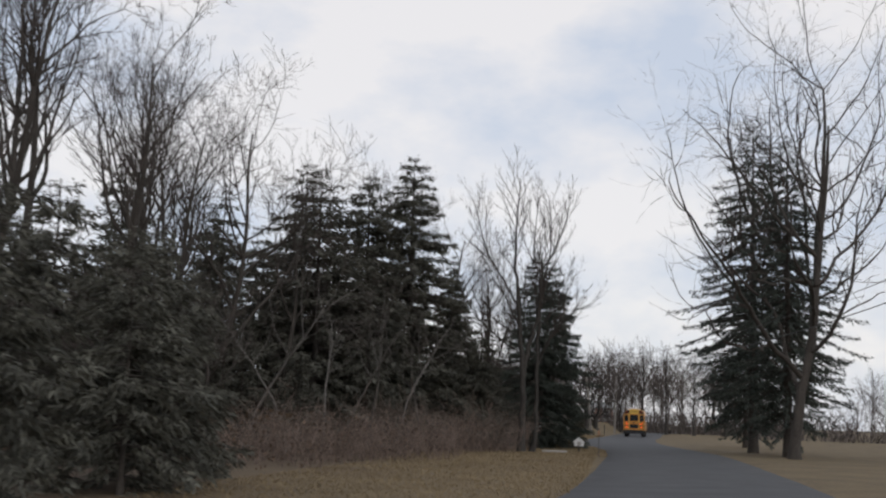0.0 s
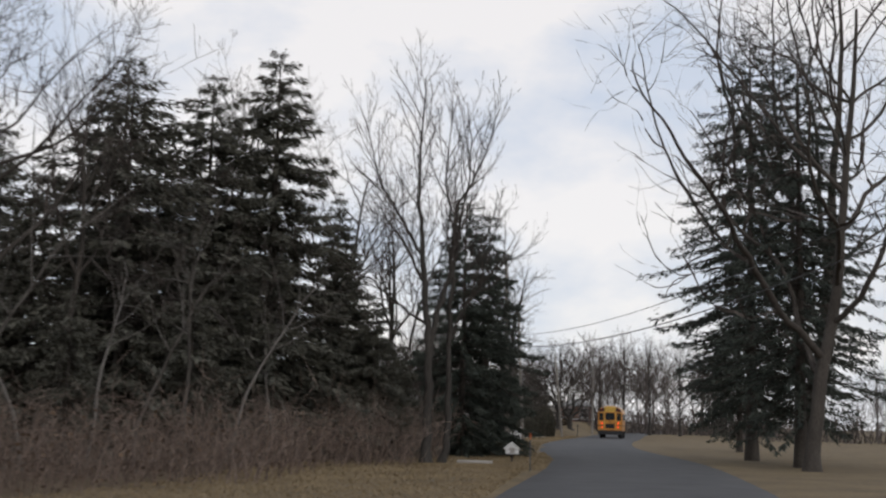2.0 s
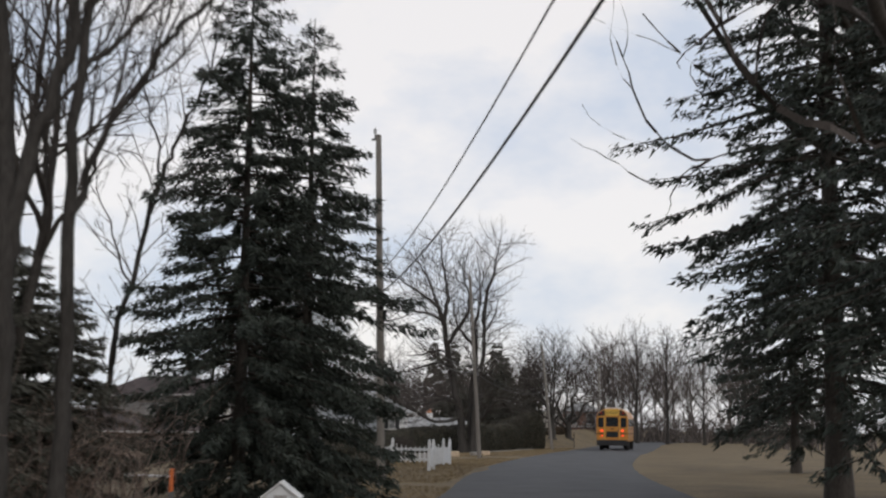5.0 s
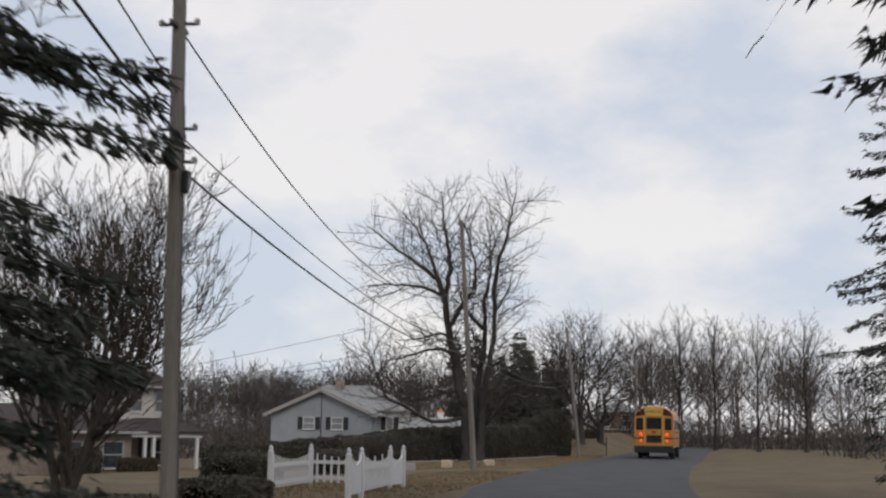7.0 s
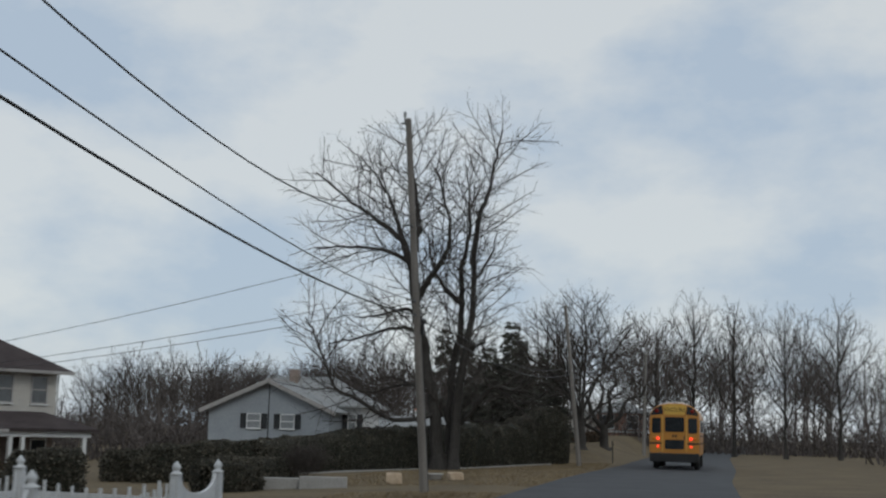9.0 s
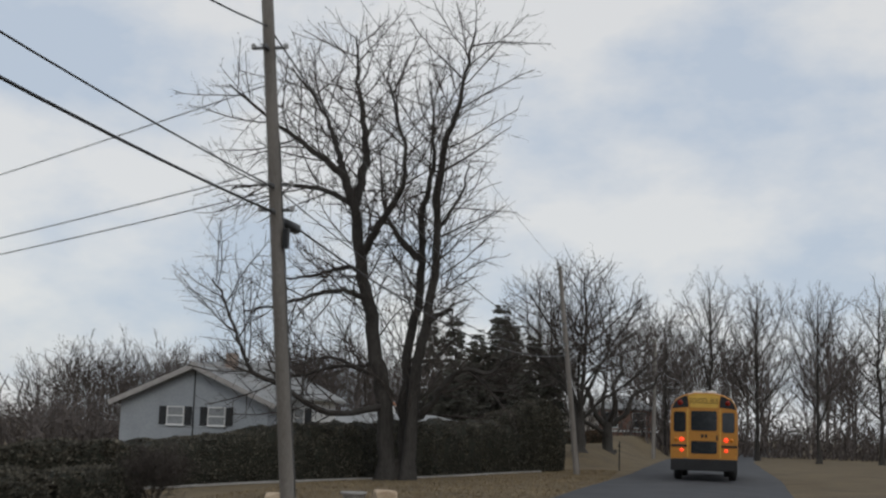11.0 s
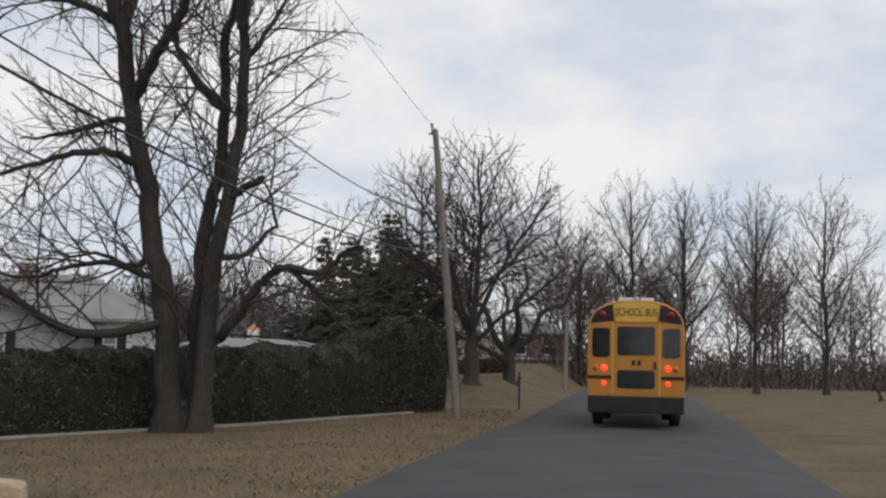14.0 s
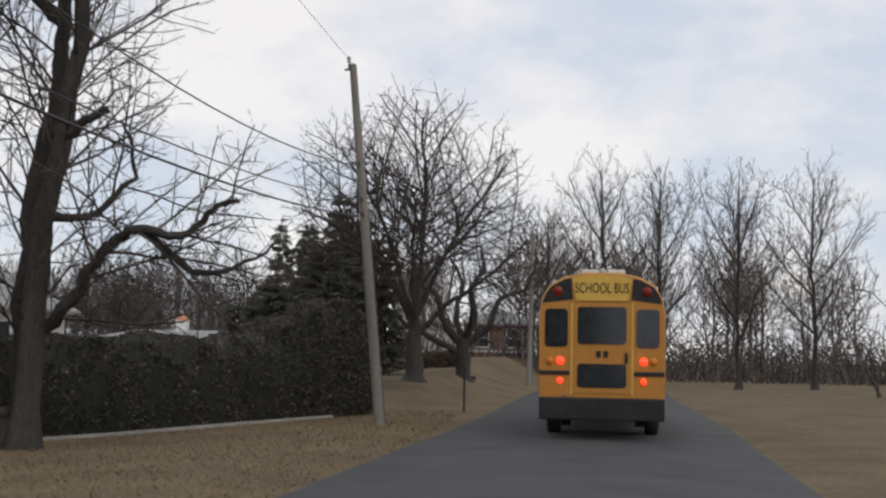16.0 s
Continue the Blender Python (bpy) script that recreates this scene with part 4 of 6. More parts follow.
def oval_limbs(height, half, seed):
    """A straight stem with rising limbs all round, longest at two fifths of the height."""
    rng = random.Random(seed)
    limbs = [(0.2, 0.03, [(0, 0, -0.3), (0.05, 0, height * 0.25), (-0.1, 0.1, height * 0.6), (0.1, 0, height * 0.97)])]
    for i in range(11):
        z = height * (0.2 + 0.055 * i)
        a = i * 2.4 + rng.uniform(-0.3, 0.3)
        out = half * (1.0 - 0.075 * abs(i - 3)) * rng.uniform(0.85, 1.1)
        rise = min(height * rng.uniform(0.26, 0.36), height * 0.95 - z)
        c, d = math.cos(a), math.sin(a)
        limbs.append((0.09 - 0.004 * i, 0.02, [(0, 0, z), (c * out * 0.4, d * out * 0.4, z + rise * 0.3), (c * out * 0.75, d * out * 0.75, z + rise * 0.65), (c * out, d * out, z + rise)]))
    return limbs


BEYOND = [shaped_tree(oval_limbs(14, 3.6, seed), seed, 2.3, 0.42, 3.0, up=0.15, bend=0.05, angle=42, slim=0.18, thin=0.009, mat=M_TWIG_HAZE) for seed in (54, 55)]
for i, (x, y, s, a) in enumerate(((1.95, 139, 1.04, 190), (5.6, 137, 0.97, 80), (-1.6, 146, 0.85, 140), (9.5, 130, 0.9, 300), (14.5, 133, 0.95, 20))):
    bare_tree("tall grey leafless tree beyond the bend", on_land(x, y), BEYOND[i % 2], s, a, "trees beyond the bend")


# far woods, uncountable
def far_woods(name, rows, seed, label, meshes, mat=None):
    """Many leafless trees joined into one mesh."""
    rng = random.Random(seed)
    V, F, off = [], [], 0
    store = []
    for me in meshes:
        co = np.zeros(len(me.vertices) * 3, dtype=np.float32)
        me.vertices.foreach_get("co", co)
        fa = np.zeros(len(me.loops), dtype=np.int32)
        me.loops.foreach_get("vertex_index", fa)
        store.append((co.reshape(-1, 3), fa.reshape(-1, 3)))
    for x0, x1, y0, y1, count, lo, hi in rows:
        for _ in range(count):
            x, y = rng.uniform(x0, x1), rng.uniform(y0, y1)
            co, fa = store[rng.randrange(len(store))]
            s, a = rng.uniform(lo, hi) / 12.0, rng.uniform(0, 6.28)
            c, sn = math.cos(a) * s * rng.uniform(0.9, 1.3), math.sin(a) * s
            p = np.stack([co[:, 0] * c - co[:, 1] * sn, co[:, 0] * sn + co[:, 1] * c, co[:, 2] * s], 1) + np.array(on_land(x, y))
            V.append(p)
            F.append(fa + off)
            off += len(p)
    return tagged(new(name, mesh_of(name, np.concatenate(V), np.concatenate(F), mat or M_TWIG_HAZE)), label, "woods", kind="stuff")


def low_tree(seed, rx, clear, gap, bend=0.06):
    """A far tree twelve metres high: a stem, spreading limbs and a rounded head of fine twigs."""
    nrg = np.random.default_rng(seed)
    stem = np.stack([np.cumsum(nrg.normal(0, 0.05, 20)), np.cumsum(nrg.normal(0, 0.05, 20)), np.linspace(-0.2, 9.0, 20)], 1)[None]
    rad = np.linspace(0.17, 0.03, 20)[None]
    A, RA, _ = offshoots(stem, rad, gap, 0.6, rx * 0.5, rx * 1.35, 52, 0.2, bend, clear / 10, nrg, 6)
    B, RB, _ = offshoots(A, RA, 0.55, 0.5, 0.7, 2.4, 42, 0.12, bend, 0.12, nrg, 3)
    C, RC, _ = offshoots(B, RB, 0.34, 0.55, 0.4, 1.0, 40, 0.1, 0.03, 0.1, nrg, 2)
    crown = crown_mesh([(stem, rad), (A, RA), (B, RB)], C, M_TWIG_HAZE, 0.019, 0.03)
    return crown


FAR = [low_tree(61, 4.3, 2.6, 0.42), low_tree(62, 3.5, 3.4, 0.42, 0.12), low_tree(63, 4.8, 2.2, 0.4), low_tree(64, 4.0, 3.0, 0.42)]
LOW = [low_tree(67, 5.4, 0.8, 0.46), low_tree(68, 5.0, 1.1, 0.46)]
SPINDLY = [low_tree(65, 2.4, 5.6, 0.3, 0.2), low_tree(66, 2.8, 4.8, 0.32, 0.2)]
far_woods("low_woods", [(-150, -62, 150, 205, 100, 4.8, 7.2), (-66, -34, 118, 150, 56, 3.0, 4.8)], 76, "low dense leafless brown woods beyond the gardens", LOW)
far_woods("far_woods", [(-72, -34, 160, 205, 100, 9.8, 13.2), (-6, 35, 180, 230, 32, 14, 19), (16, 60, 120, 190, 8, 9, 14)], 71, "distant leafless grey-brown woods along the horizon", FAR)
far_woods("slender_woods", [(-46, -12, 158, 200, 70, 10, 14.5)], 75, "distant grove of straight slender leafless trees", SPINDLY)
far_woods("woods_behind_houses", [(-30, -18, 138, 156, 9, 5.5, 8.0), (-70, -42, -60, 0, 16, 10, 15), (-44, -30, -50, -18, 18, 9, 14)], 72, "leafless grey-brown woods behind the houses", FAR)
far_woods("thicket", [(-31, -18, -40, -14, 34, 4.5, 8.5), (-22, -13.5, -14, -3, 10, 4, 7)], 73, "tangled leafless brown thicket under the spruces", FAR, M_TWIG)

# ---- hedges, shrubs, brush, grass ----
def leaves(points, normals, size, seed, mat, name="foliage", spread=0.8):
    """Small folded leaf clumps set on points."""
    rng = np.random.default_rng(seed)
    n = len(points)
    d = normals + rng.normal(0, spread, (n, 3))
    d /= np.linalg.norm(d, axis=1, keepdims=True)
    w = np.cross(d, rng.normal(0, 1, (n, 3)))
    w /= np.maximum(np.linalg.norm(w, axis=1, keepdims=True), 1e-6)
    le = size * rng.uniform(0.6, 1.5, n)[:, None]
    p = points - d * le * 0.3
    V = np.stack([p, p + d * le * 0.55 - w * le * 0.3, p + d * le, p + d * le * 0.55 + w * le * 0.3], 1).reshape(-1, 3)
    return mesh_of(name, V, np.arange(len(V)).reshape(-1, 4), mat)


def hedge(name, line, heights, thick, label, seed, count, group="", mat=None, size=0.13, category="hedge"):
    """A clipped hedge along a line: a lumpy core with leaf clumps all over it."""
    h = thing(name, label, category, on_land(*line[0]), 0, group)
    ox, oy, oz = h.location
    P = np.array(line, float)
    d = np.concatenate([[0], np.cumsum(np.linalg.norm(np.diff(P, axis=0), axis=1))])
    ns = max(12, int(d[-1] / 0.45))
    s = np.linspace(0, d[-1], ns)
    cx, cy = np.interp(s, d, P[:, 0]), np.interp(s, d, P[:, 1])
    hh = np.interp(s, d, heights)
    tx, ty = np.gradient(cx), np.gradient(cy)
    tl = np.hypot(tx, ty)
    sx, sy = -ty / tl, tx / tl
    prof = [(-0.46, -0.15), (-0.52, 0.3), (-0.5, 0.75), (-0.36, 0.95), (0, 1.0), (0.36, 0.95), (0.5, 0.75), (0.52, 0.3), (0.46, -0.15)]
    k = len(prof)
    V = np.zeros((ns, k, 3))
    for i in range(ns):
        taper = min(1.0, 0.45 + 1.6 * min(i, ns - 1 - i) / max(ns * 0.1, 3))
        for j, (a, b) in enumerate(prof):
            lump = 1 + 0.16 * noise.noise((cx[i] * 0.9, cy[i] * 0.9 + j * 0.7, seed)) + 0.1 * noise.noise((cx[i] * 2.3, cy[i] * 2.3 + j, seed + 5))
            V[i, j] = (cx[i] + sx[i] * a * thick * lump * taper - ox, cy[i] + sy[i] * a * thick * lump * taper - oy, float(land(cx[i], cy[i])) + b * hh[i] * (lump if b > 0 else 1) * (0.6 + 0.4 * taper) - oz)
    idx = np.arange(ns * k).reshape(ns, k)
    F = [(idx[i, j], idx[i, j + 1], idx[i + 1, j + 1], idx[i + 1, j]) for i in range(ns - 1) for j in range(k - 1)]
    F += [tuple(idx[0]), tuple(idx[-1][::-1])]
    core = mesh_of("core", V.reshape(-1, 3), [tuple(int(a) for a in f) for f in F], M_YEW_SHADE, True)
    part("core", core, None, h, "near-black inner body with the hedge's inner shade in its colour")
    rng = np.random.default_rng(seed)
    i, j = rng.uniform(0, ns - 1.001, count), rng.uniform(0, k - 1.001, count)
    i0, j0 = i.astype(int), j.astype(int)
    fi, fj = (i - i0)[:, None], (j - j0)[:, None]
    pt = V[i0, j0] * (1 - fi) * (1 - fj) + V[i0 + 1, j0] * fi * (1 - fj) + V[i0, j0 + 1] * (1 - fi) * fj + V[i0 + 1, j0 + 1] * fi * fj
    nrm = np.cross(V[i0 + 1, j0] - V[i0, j0], V[i0, j0 + 1] - V[i0, j0])
    mid = np.stack([cx[i0] - ox, cy[i0] - oy, pt[:, 2] * 0.6], 1)
    nrm *= np.sign(np.sum(nrm * (pt - mid), axis=1))[:, None]
    nrm /= np.maximum(np.linalg.norm(nrm, axis=1, keepdims=True), 1e-6)
    for e, way in ((0, -1), (ns - 1, 1)):
        m = max(150, int(count * 0.05))
        u = rng.uniform(0, 1, (m, 1)) ** 0.5
        c = V[e].mean(0)
        pt = np.concatenate([pt, c + (V[e][rng.integers(0, k, m)] - c) * u + rng.normal(0, 0.05, (m, 3))])
        nrm = np.concatenate([nrm, np.tile([tx[e] / tl[e] * way, ty[e] / tl[e] * way, 0.1], (m, 1))])
    part("foliage", leaves(pt, nrm, size, seed + 1, mat or M_YEW), None, h)
    return h


HEDGE_LINE = [(-24.0, 67.4), (-18.4, 71.6), (-16.4, 75.0), (-14.3, 79.3), (-12.3, 83.8), (-10.4, 87.4), (-8.4, 89.6)]
hedge("hedge", HEDGE_LINE, [1.3, 1.5, 1.87, 2.12, 2.18, 2.28, 2.3], 2.2, "long clipped dark evergreen hedge behind a kerb", 81, 52000, size=0.085)
hedge("hedge", [(-9.8, 88.6), (-8.0, 90.2), (-6.9, 91.0)], [2.6, 3.2, 2.6], 2.6, "taller dark evergreen shrub ending the hedge", 82, 19000, size=0.085)
hedge("hedge", [(-21.5, 62.5), (-19, 64), (-17, 65.5)], [1.3, 1.5, 1.5], 1.8, "low dark hedge between the two gardens", 83, 8000)
hedge("hedge", [(-25, 88), (-18, 90), (-12, 92)], [1.7, 2.0, 2.3], 2.0, "dark foundation hedge before the grey house", 84, 8000)
hedge("round_shrub", [(-8.6, 20.6), (-8.5, 22.2)], [0.55, 0.6], 1.7, "low rounded clipped evergreen shrub by the white fence", 85, 5000, size=0.07, category="shrub")
hedge("round_shrub", [(-8.6, 14.6), (-8.2, 16.8)], [0.5, 0.55], 1.6, "low rounded clipped evergreen shrub by the pole", 86, 4000, size=0.07, category="shrub")
hedge("round_shrub", [(-11.6, 30.5), (-11.2, 32.4)], [0.75, 0.8], 1.6, "dark rounded evergreen shrub behind the fence", 87, 4500, size=0.09, category="shrub")
hedge("round_shrub", [(-23.6, 64.2), (-22.0, 65.0)], [1.2, 1.3], 1.8, "dark shrub by the porch of the house", 88, 3500, category="shrub")
hedge("round_shrub", [(-30.4, 59.2), (-28.6, 60.2)], [1.2, 1.3], 1.6, "dark shrub under the house windows", 89, 3500, category="shrub")
hedge("round_shrub", [(-17.5, 45.0), (-15.9, 45.9)], [1.25, 1.35], 1.9, "dense dark rounded evergreen bush on the lawn", 94, 5000, size=0.09, category="shrub")
hedge("round_shrub", [(-28.2, 61.6), (-26.6, 62.8)], [0.7, 0.7], 1.1, "low withered brown shrub before the porch", 99, 2500, size=0.09, category="shrub", mat=M_BROWN_LEAF)
hedge("round_shrub", [(-14.6, 52.0), (-14.2, 53.8)], [0.95, 1.0], 1.7, "dark twiggy rounded shrub beside the lawn", 91, 4500, size=0.09, category="shrub")
hedge("round_shrub", [(-15.5, 57.5), (-14.6, 59.5)], [0.9, 0.9], 1.6, "dark twiggy rounded shrub beside the lawn", 92, 4000, size=0.09, category="shrub")
hedge("round_shrub", [(-8.6, 121), (-5.8, 122)], [0.75, 0.8], 1.8, "brown shrub beyond the lawn", 93, 3000, category="shrub", mat=M_BROWN_LEAF)


def brush(name, rows, seed, label, height, mat, fat=1.0, flat=False):
    """Bramble canes and saplings too many to count."""
    rng = random.Random(seed)
    segs = []
    for x0, x1, y0, y1, count in rows:
        for _ in range(count):
            x, y = rng.uniform(x0, x1), rng.uniform(y0, y1)
            p = np.array(on_land(x, y, -0.05))
            h = height * rng.uniform(0.35, 1.25)
            d = np.array([rng.gauss(0, 0.35), rng.gauss(0, 0.35), 1.0])
            r = rng.uniform(0.006, 0.014) * fat
            for i in range(5):
                d = d / np.linalg.norm(d)
                e = p + d * h / 5
                segs.append((*p, *e, r * (1 - i * 0.15), r * (0.85 - i * 0.15)))
                if i > 0 and rng.random() < 0.8:
                    t = turn_from(d, radians(rng.uniform(30, 70)), rng)
                    segs.append((*e, *(e + t * h * rng.uniform(0.12, 0.35)), r * 0.6, r * 0.25))
                p = e
                d = d + np.array([rng.gauss(0, 0.18), rng.gauss(0, 0.18), -0.12 * i])
    s = np.array(segs, float)
    v, f = ribbons(s[:, :3], s[:, 3:6], s[:, 6], s[:, 7], seed) if flat else tubes(s[:, :3], s[:, 3:6], s[:, 6], s[:, 7], 3)
    return tagged(new(name, mesh_of(name, v, f, mat)), label, "brush", kind="stuff")


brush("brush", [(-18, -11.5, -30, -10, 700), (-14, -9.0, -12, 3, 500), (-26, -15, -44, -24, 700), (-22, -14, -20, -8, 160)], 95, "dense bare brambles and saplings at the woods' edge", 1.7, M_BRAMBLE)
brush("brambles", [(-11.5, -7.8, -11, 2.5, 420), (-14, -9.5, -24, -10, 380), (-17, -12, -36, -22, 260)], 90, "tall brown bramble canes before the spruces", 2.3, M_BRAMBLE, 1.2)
brush("hedgerow", [(-150, -40, 150, 168, 1900), (-45, 0, 142, 160, 1300), (-2, 28, 150, 178, 1100), (14, 70, 96, 120, 900), (-72, -33, 98, 112, 900)], 94, "low tangled bare hedgerow closing the far fields", 4.4, M_TWIG_HAZE, 7.0, True)
rng_l = np.random.default_rng(96)
n_l = 9000
lx, ly = rng_l.uniform(-27, -9.5, n_l), rng_l.uniform(-42, 4, n_l)
keep = lx < -9.5 - 0.11 * np.maximum(0, -10 - ly)
lx, ly = lx[keep], ly[keep]
lp = np.stack([lx, ly, land(lx, ly) + rng_l.uniform(0.0, 1.9, len(lx)) ** 1.6 * 0.6], 1)
tagged(new("dead_leaves", leaves(lp, np.tile([0, 0, 0.3], (len(lp), 1)), 0.11, 97, M_BROWN_LEAF, "dead_leaves", 1.0)), "withered brown leaves caught in the brush", "leaves", kind="stuff")


def blades(name, rows, seed, label, height):
    rng = np.random.default_rng(seed)
    P = []
    for x0, x1, y0, y1, n in rows:
        P.append(np.stack([rng.uniform(x0, x1, n), rng.uniform(y0, y1, n)], 1))
    P = np.concatenate(P)
    P = P[P[:, 0] < road_left(P[:, 1]) - 0.05]
    n = len(P)
    z = land(P[:, 0], P[:, 1]) - 0.01
    base = np.stack([P[:, 0], P[:, 1], z], 1)
    a = rng.uniform(0, 6.28, n)
    w = np.stack([np.cos(a), np.sin(a), np.zeros(n)], 1) * rng.uniform(0.006, 0.02, n)[:, None]
    tip = base + np.stack([rng.normal(0, 0.05, n), rng.normal(0, 0.05, n), height * rng.uniform(0.3, 1.3, n)], 1)
    V = np.stack([base - w, base + w, tip], 1).reshape(-1, 3)
    return tagged(new(name, mesh_of(name, V, np.arange(len(V)).reshape(-1, 3), M_BLADE)), label, "grass", kind="stuff")


blades("grass", [(-12, -4.0, -50, -8, 45000), (-9, -3.4, -10, 14, 16000), (-14, -4.0, 55, 92, 34000), (-10, -5.0, 16, 50, 26000)], 98, "short dormant tan grass on the verge and lawn", 0.065)


# ---- utility poles and cables ----
def utility_pole(at, height, lean, radius, box_z, label, hw, arm=True):
    p = thing("utility_pole", label, "utility pole", at, 0, "poles along the road")
    n = 10
    segs = []
    top = np.array([lean[0], lean[1], height])
    for i in range(n):
        a, b = -0.3 / height + (i / n) * (1 + 0.3 / height), -0.3 / height + ((i + 1) / n) * (1 + 0.3 / height)
        segs.append((*(top * a), *(top * b), radius * (1 - 0.32 * max(a, 0)), radius * (1 - 0.32 * b)))
    shaft = chains_mesh("shaft", [([np.array(segs[0][:3])] + [np.array(s[3:6]) for s in segs], [segs[0][6]] + [s[7] for s in segs])], 14, M_POLE)
    part("shaft", shaft, None, p)
    part("cap", lathe([(radius * 0.69, 0), (radius * 0.66, 0.03), (radius * 0.2, 0.06)], 14), M_POLE, p, at=tuple(top))
    ins = part("top_insulator", lathe([(0.02, 0), (0.02, 0.2), (0.055, 0.22), (0.03, 0.26), (0.055, 0.29), (0.025, 0.36)], 10), M_CERAMIC, p, "grey porcelain pin insulator", at=tuple(top + np.array([-0.1, 0, -0.12])))
    part("bracket", box(-0.12, 0.05, -0.02, 0.02, -0.02, 0.03, 0.005), M_STEEL, ins, at=(0.02, 0, 0.02))
    for z in hw:
        c = top * (z / height)
        b = bmesh.new()
        box(-0.03, 0.03, -radius - 0.16, radius + 0.16, -0.03, 0.03, 0.008, b)
        box(-radius - 0.14, radius + 0.14, -0.025, 0.025, 0.02, 0.06, 0.006, b)
        part("cable_clamp", b, M_STEEL, p, at=tuple(c))
        for s in (-1, 1):
            part("clamp_insulator", lathe([(0.02, -0.04), (0.045, -0.02), (0.03, 0.0), (0.045, 0.02), (0.02, 0.05)], 8), M_CERAMIC, p, at=tuple(c + np.array([(radius + 0.13) * s, 0, 0.06])))
    if box_z:
        c = top * (box_z / height)
        part("splice_box", box(-0.045, 0.045, -0.06, 0.06, -0.15, 0.15, 0.02), M_BLACK, p, "black cable terminal box", at=tuple(c + np.array([radius + 0.03, -0.03, 0])))
    g = [(*(top * (a / 12) + np.array([radius * (1.03 - 0.3 * a / 12), 0, 0])), *(top * ((a + 1) / 12) + np.array([radius * (1.03 - 0.3 * (a + 1) / 12), 0, 0])), 0.012, 0.012) for a in range(0, 8)]
    part("ground_wire_cover", chains_mesh("ground_wire_cover", [([np.array(s[:3]) for s in g], [0.012] * len(g))], 6, M_STEEL), None, p)
    return p


P1, P2, P3 = on_land(-6.24, 13.0), on_land(-7.62, 49.5), on_land(-5.52, 84.2)
POLE_L = "weathered grey wooden utility pole beside the lawn"
pole1 = utility_pole(P1, 9.9, (-0.25, 0.0), 0.118, 4.75, POLE_L, (4.98, 5.42, 6.85))
pole2 = utility_pole(P2, 10.0, (-0.4, -1.75), 0.118, 4.4, POLE_L, (4.78, 5.15, 7.15))
pole3 = utility_pole(P3, 8.6, (-0.84, 0.0), 0.128, 0, "leaning weathered grey utility pole at the hedge end", (5.0, 5.35, 6.2))
P0, P4 = on_land(5.2, -33.0), on_land(-2.6, 128.0)
pole0 = utility_pole(P0, 10.3, (0.1, 0.0), 0.155, 0, "weathered grey wooden utility pole across the road", (5.6, 6.3, 7.2))
pole4 = utility_pole(P4, 8.8, (0.1, 0.0), 0.15, 0, "weathered grey wooden utility pole beyond the bend", (5.0, 5.5, 6.2))


def up(p, z, lean, h):
    return (p[0] + lean[0] * z / h, p[1] + lean[1] * z / h, p[2] + z)


W0 = [up(P0, z, (0.1, 0), 10.3) for z in (5.6, 6.3)]
W1 = [up(P1, z, (-0.25, 0), 9.9) for z in (4.98, 5.42, 6.85)]
W2 = [up(P2, z, (-0.4, -1.75), 10.0) for z in (4.78, 5.15, 7.5)]
W3 = [up(P3, z, (-0.84, 0.0), 8.6) for z in (4.92, 5.34, 6.15)]
W4 = [up(P4, z, (0.1, 0), 8.8) for z in (5.0, 5.5, 6.2)]
lines = thing("overhead_cables", "black overhead cables strung from pole to pole", "cable", P1)
inv = Matrix.Translation(Vector(P1)).inverted()


def wire(a, b, sag, r, name="cable"):
    cable(name, inv @ Vector(a), inv @ Vector(b), sag, r, M_WIRE, lines)


for i, r in ((0, 0.017), (1, 0.011)):
    wire(W0[i], up(P1, (5.4, 5.95)[i], (-0.25, 0), 9.9), 0.9, r)
for i, r in ((0, 0.017), (1, 0.011), (2, 0.013)):
    wire(W1[i], W2[i], (0.62, 0.64, 1.72)[i], r)
    wire(W2[i], W3[i], (0.75, 0.88, 1.45)[i], r)
    wire(W3[i], W4[i], 0.6, r)
wire(up(P2, 10.0, (-0.4, -1.75), 10.0), up(P3, 8.65, (-0.84, 0.0), 8.6), 0.35, 0.006, "thin_cable")
for za, end in ((6.67, (-34.0, 57.4, 2.8)), (5.42, (-34.0, 57.4, 2.6)), (5.12, (-34.0, 57.4, 2.45))):
    wire(up(P2, za, (-0.4, -1.75), 10.0), end, 0.35, 0.009, "service_cable")
splice = part("splice_case", lathe([(0.03, -0.36), (0.085, -0.28), (0.085, 0.28), (0.03, 0.36)], 10), M_BLACK, lines, "black cylindrical cable splice case")
splice.matrix_basis = inv @ Matrix.Translation(Vector(W2[0]).lerp(Vector(W3[0]), 0.018) + Vector((0, 0, -0.1))) @ (Vector(W3[0]) - Vector(W2[0])).to_track_quat("Z", "Y").to_matrix().to_4x4()
case2 = part("splice_case", splice.data, None, lines)
case2.matrix_basis = inv @ Matrix.Translation(Vector(W1[0]).lerp(Vector(W0[0]), 0.012) + Vector((0, 0, -0.06))) @ (Vector(W0[0]) - Vector(W1[0])).to_track_quat("Z", "Y").to_matrix().to_4x4()


# ---- white garden fence ----
def fence_post(parent, x, y, z, h):
    b = box(-0.055, 0.055, -0.055, 0.055, -0.1, h, 0.01)
    o = part("post", b, M_VINYL, parent, at=(x, y, z))
    part("post_cap", lathe([(0.072, 0), (0.072, 0.02), (0.045, 0.035), (0.035, 0.055), (0.052, 0.08), (0.05, 0.10), (0.026, 0.135), (0.006, 0.16)], 12), M_VINYL, o, at=(0, 0, h))


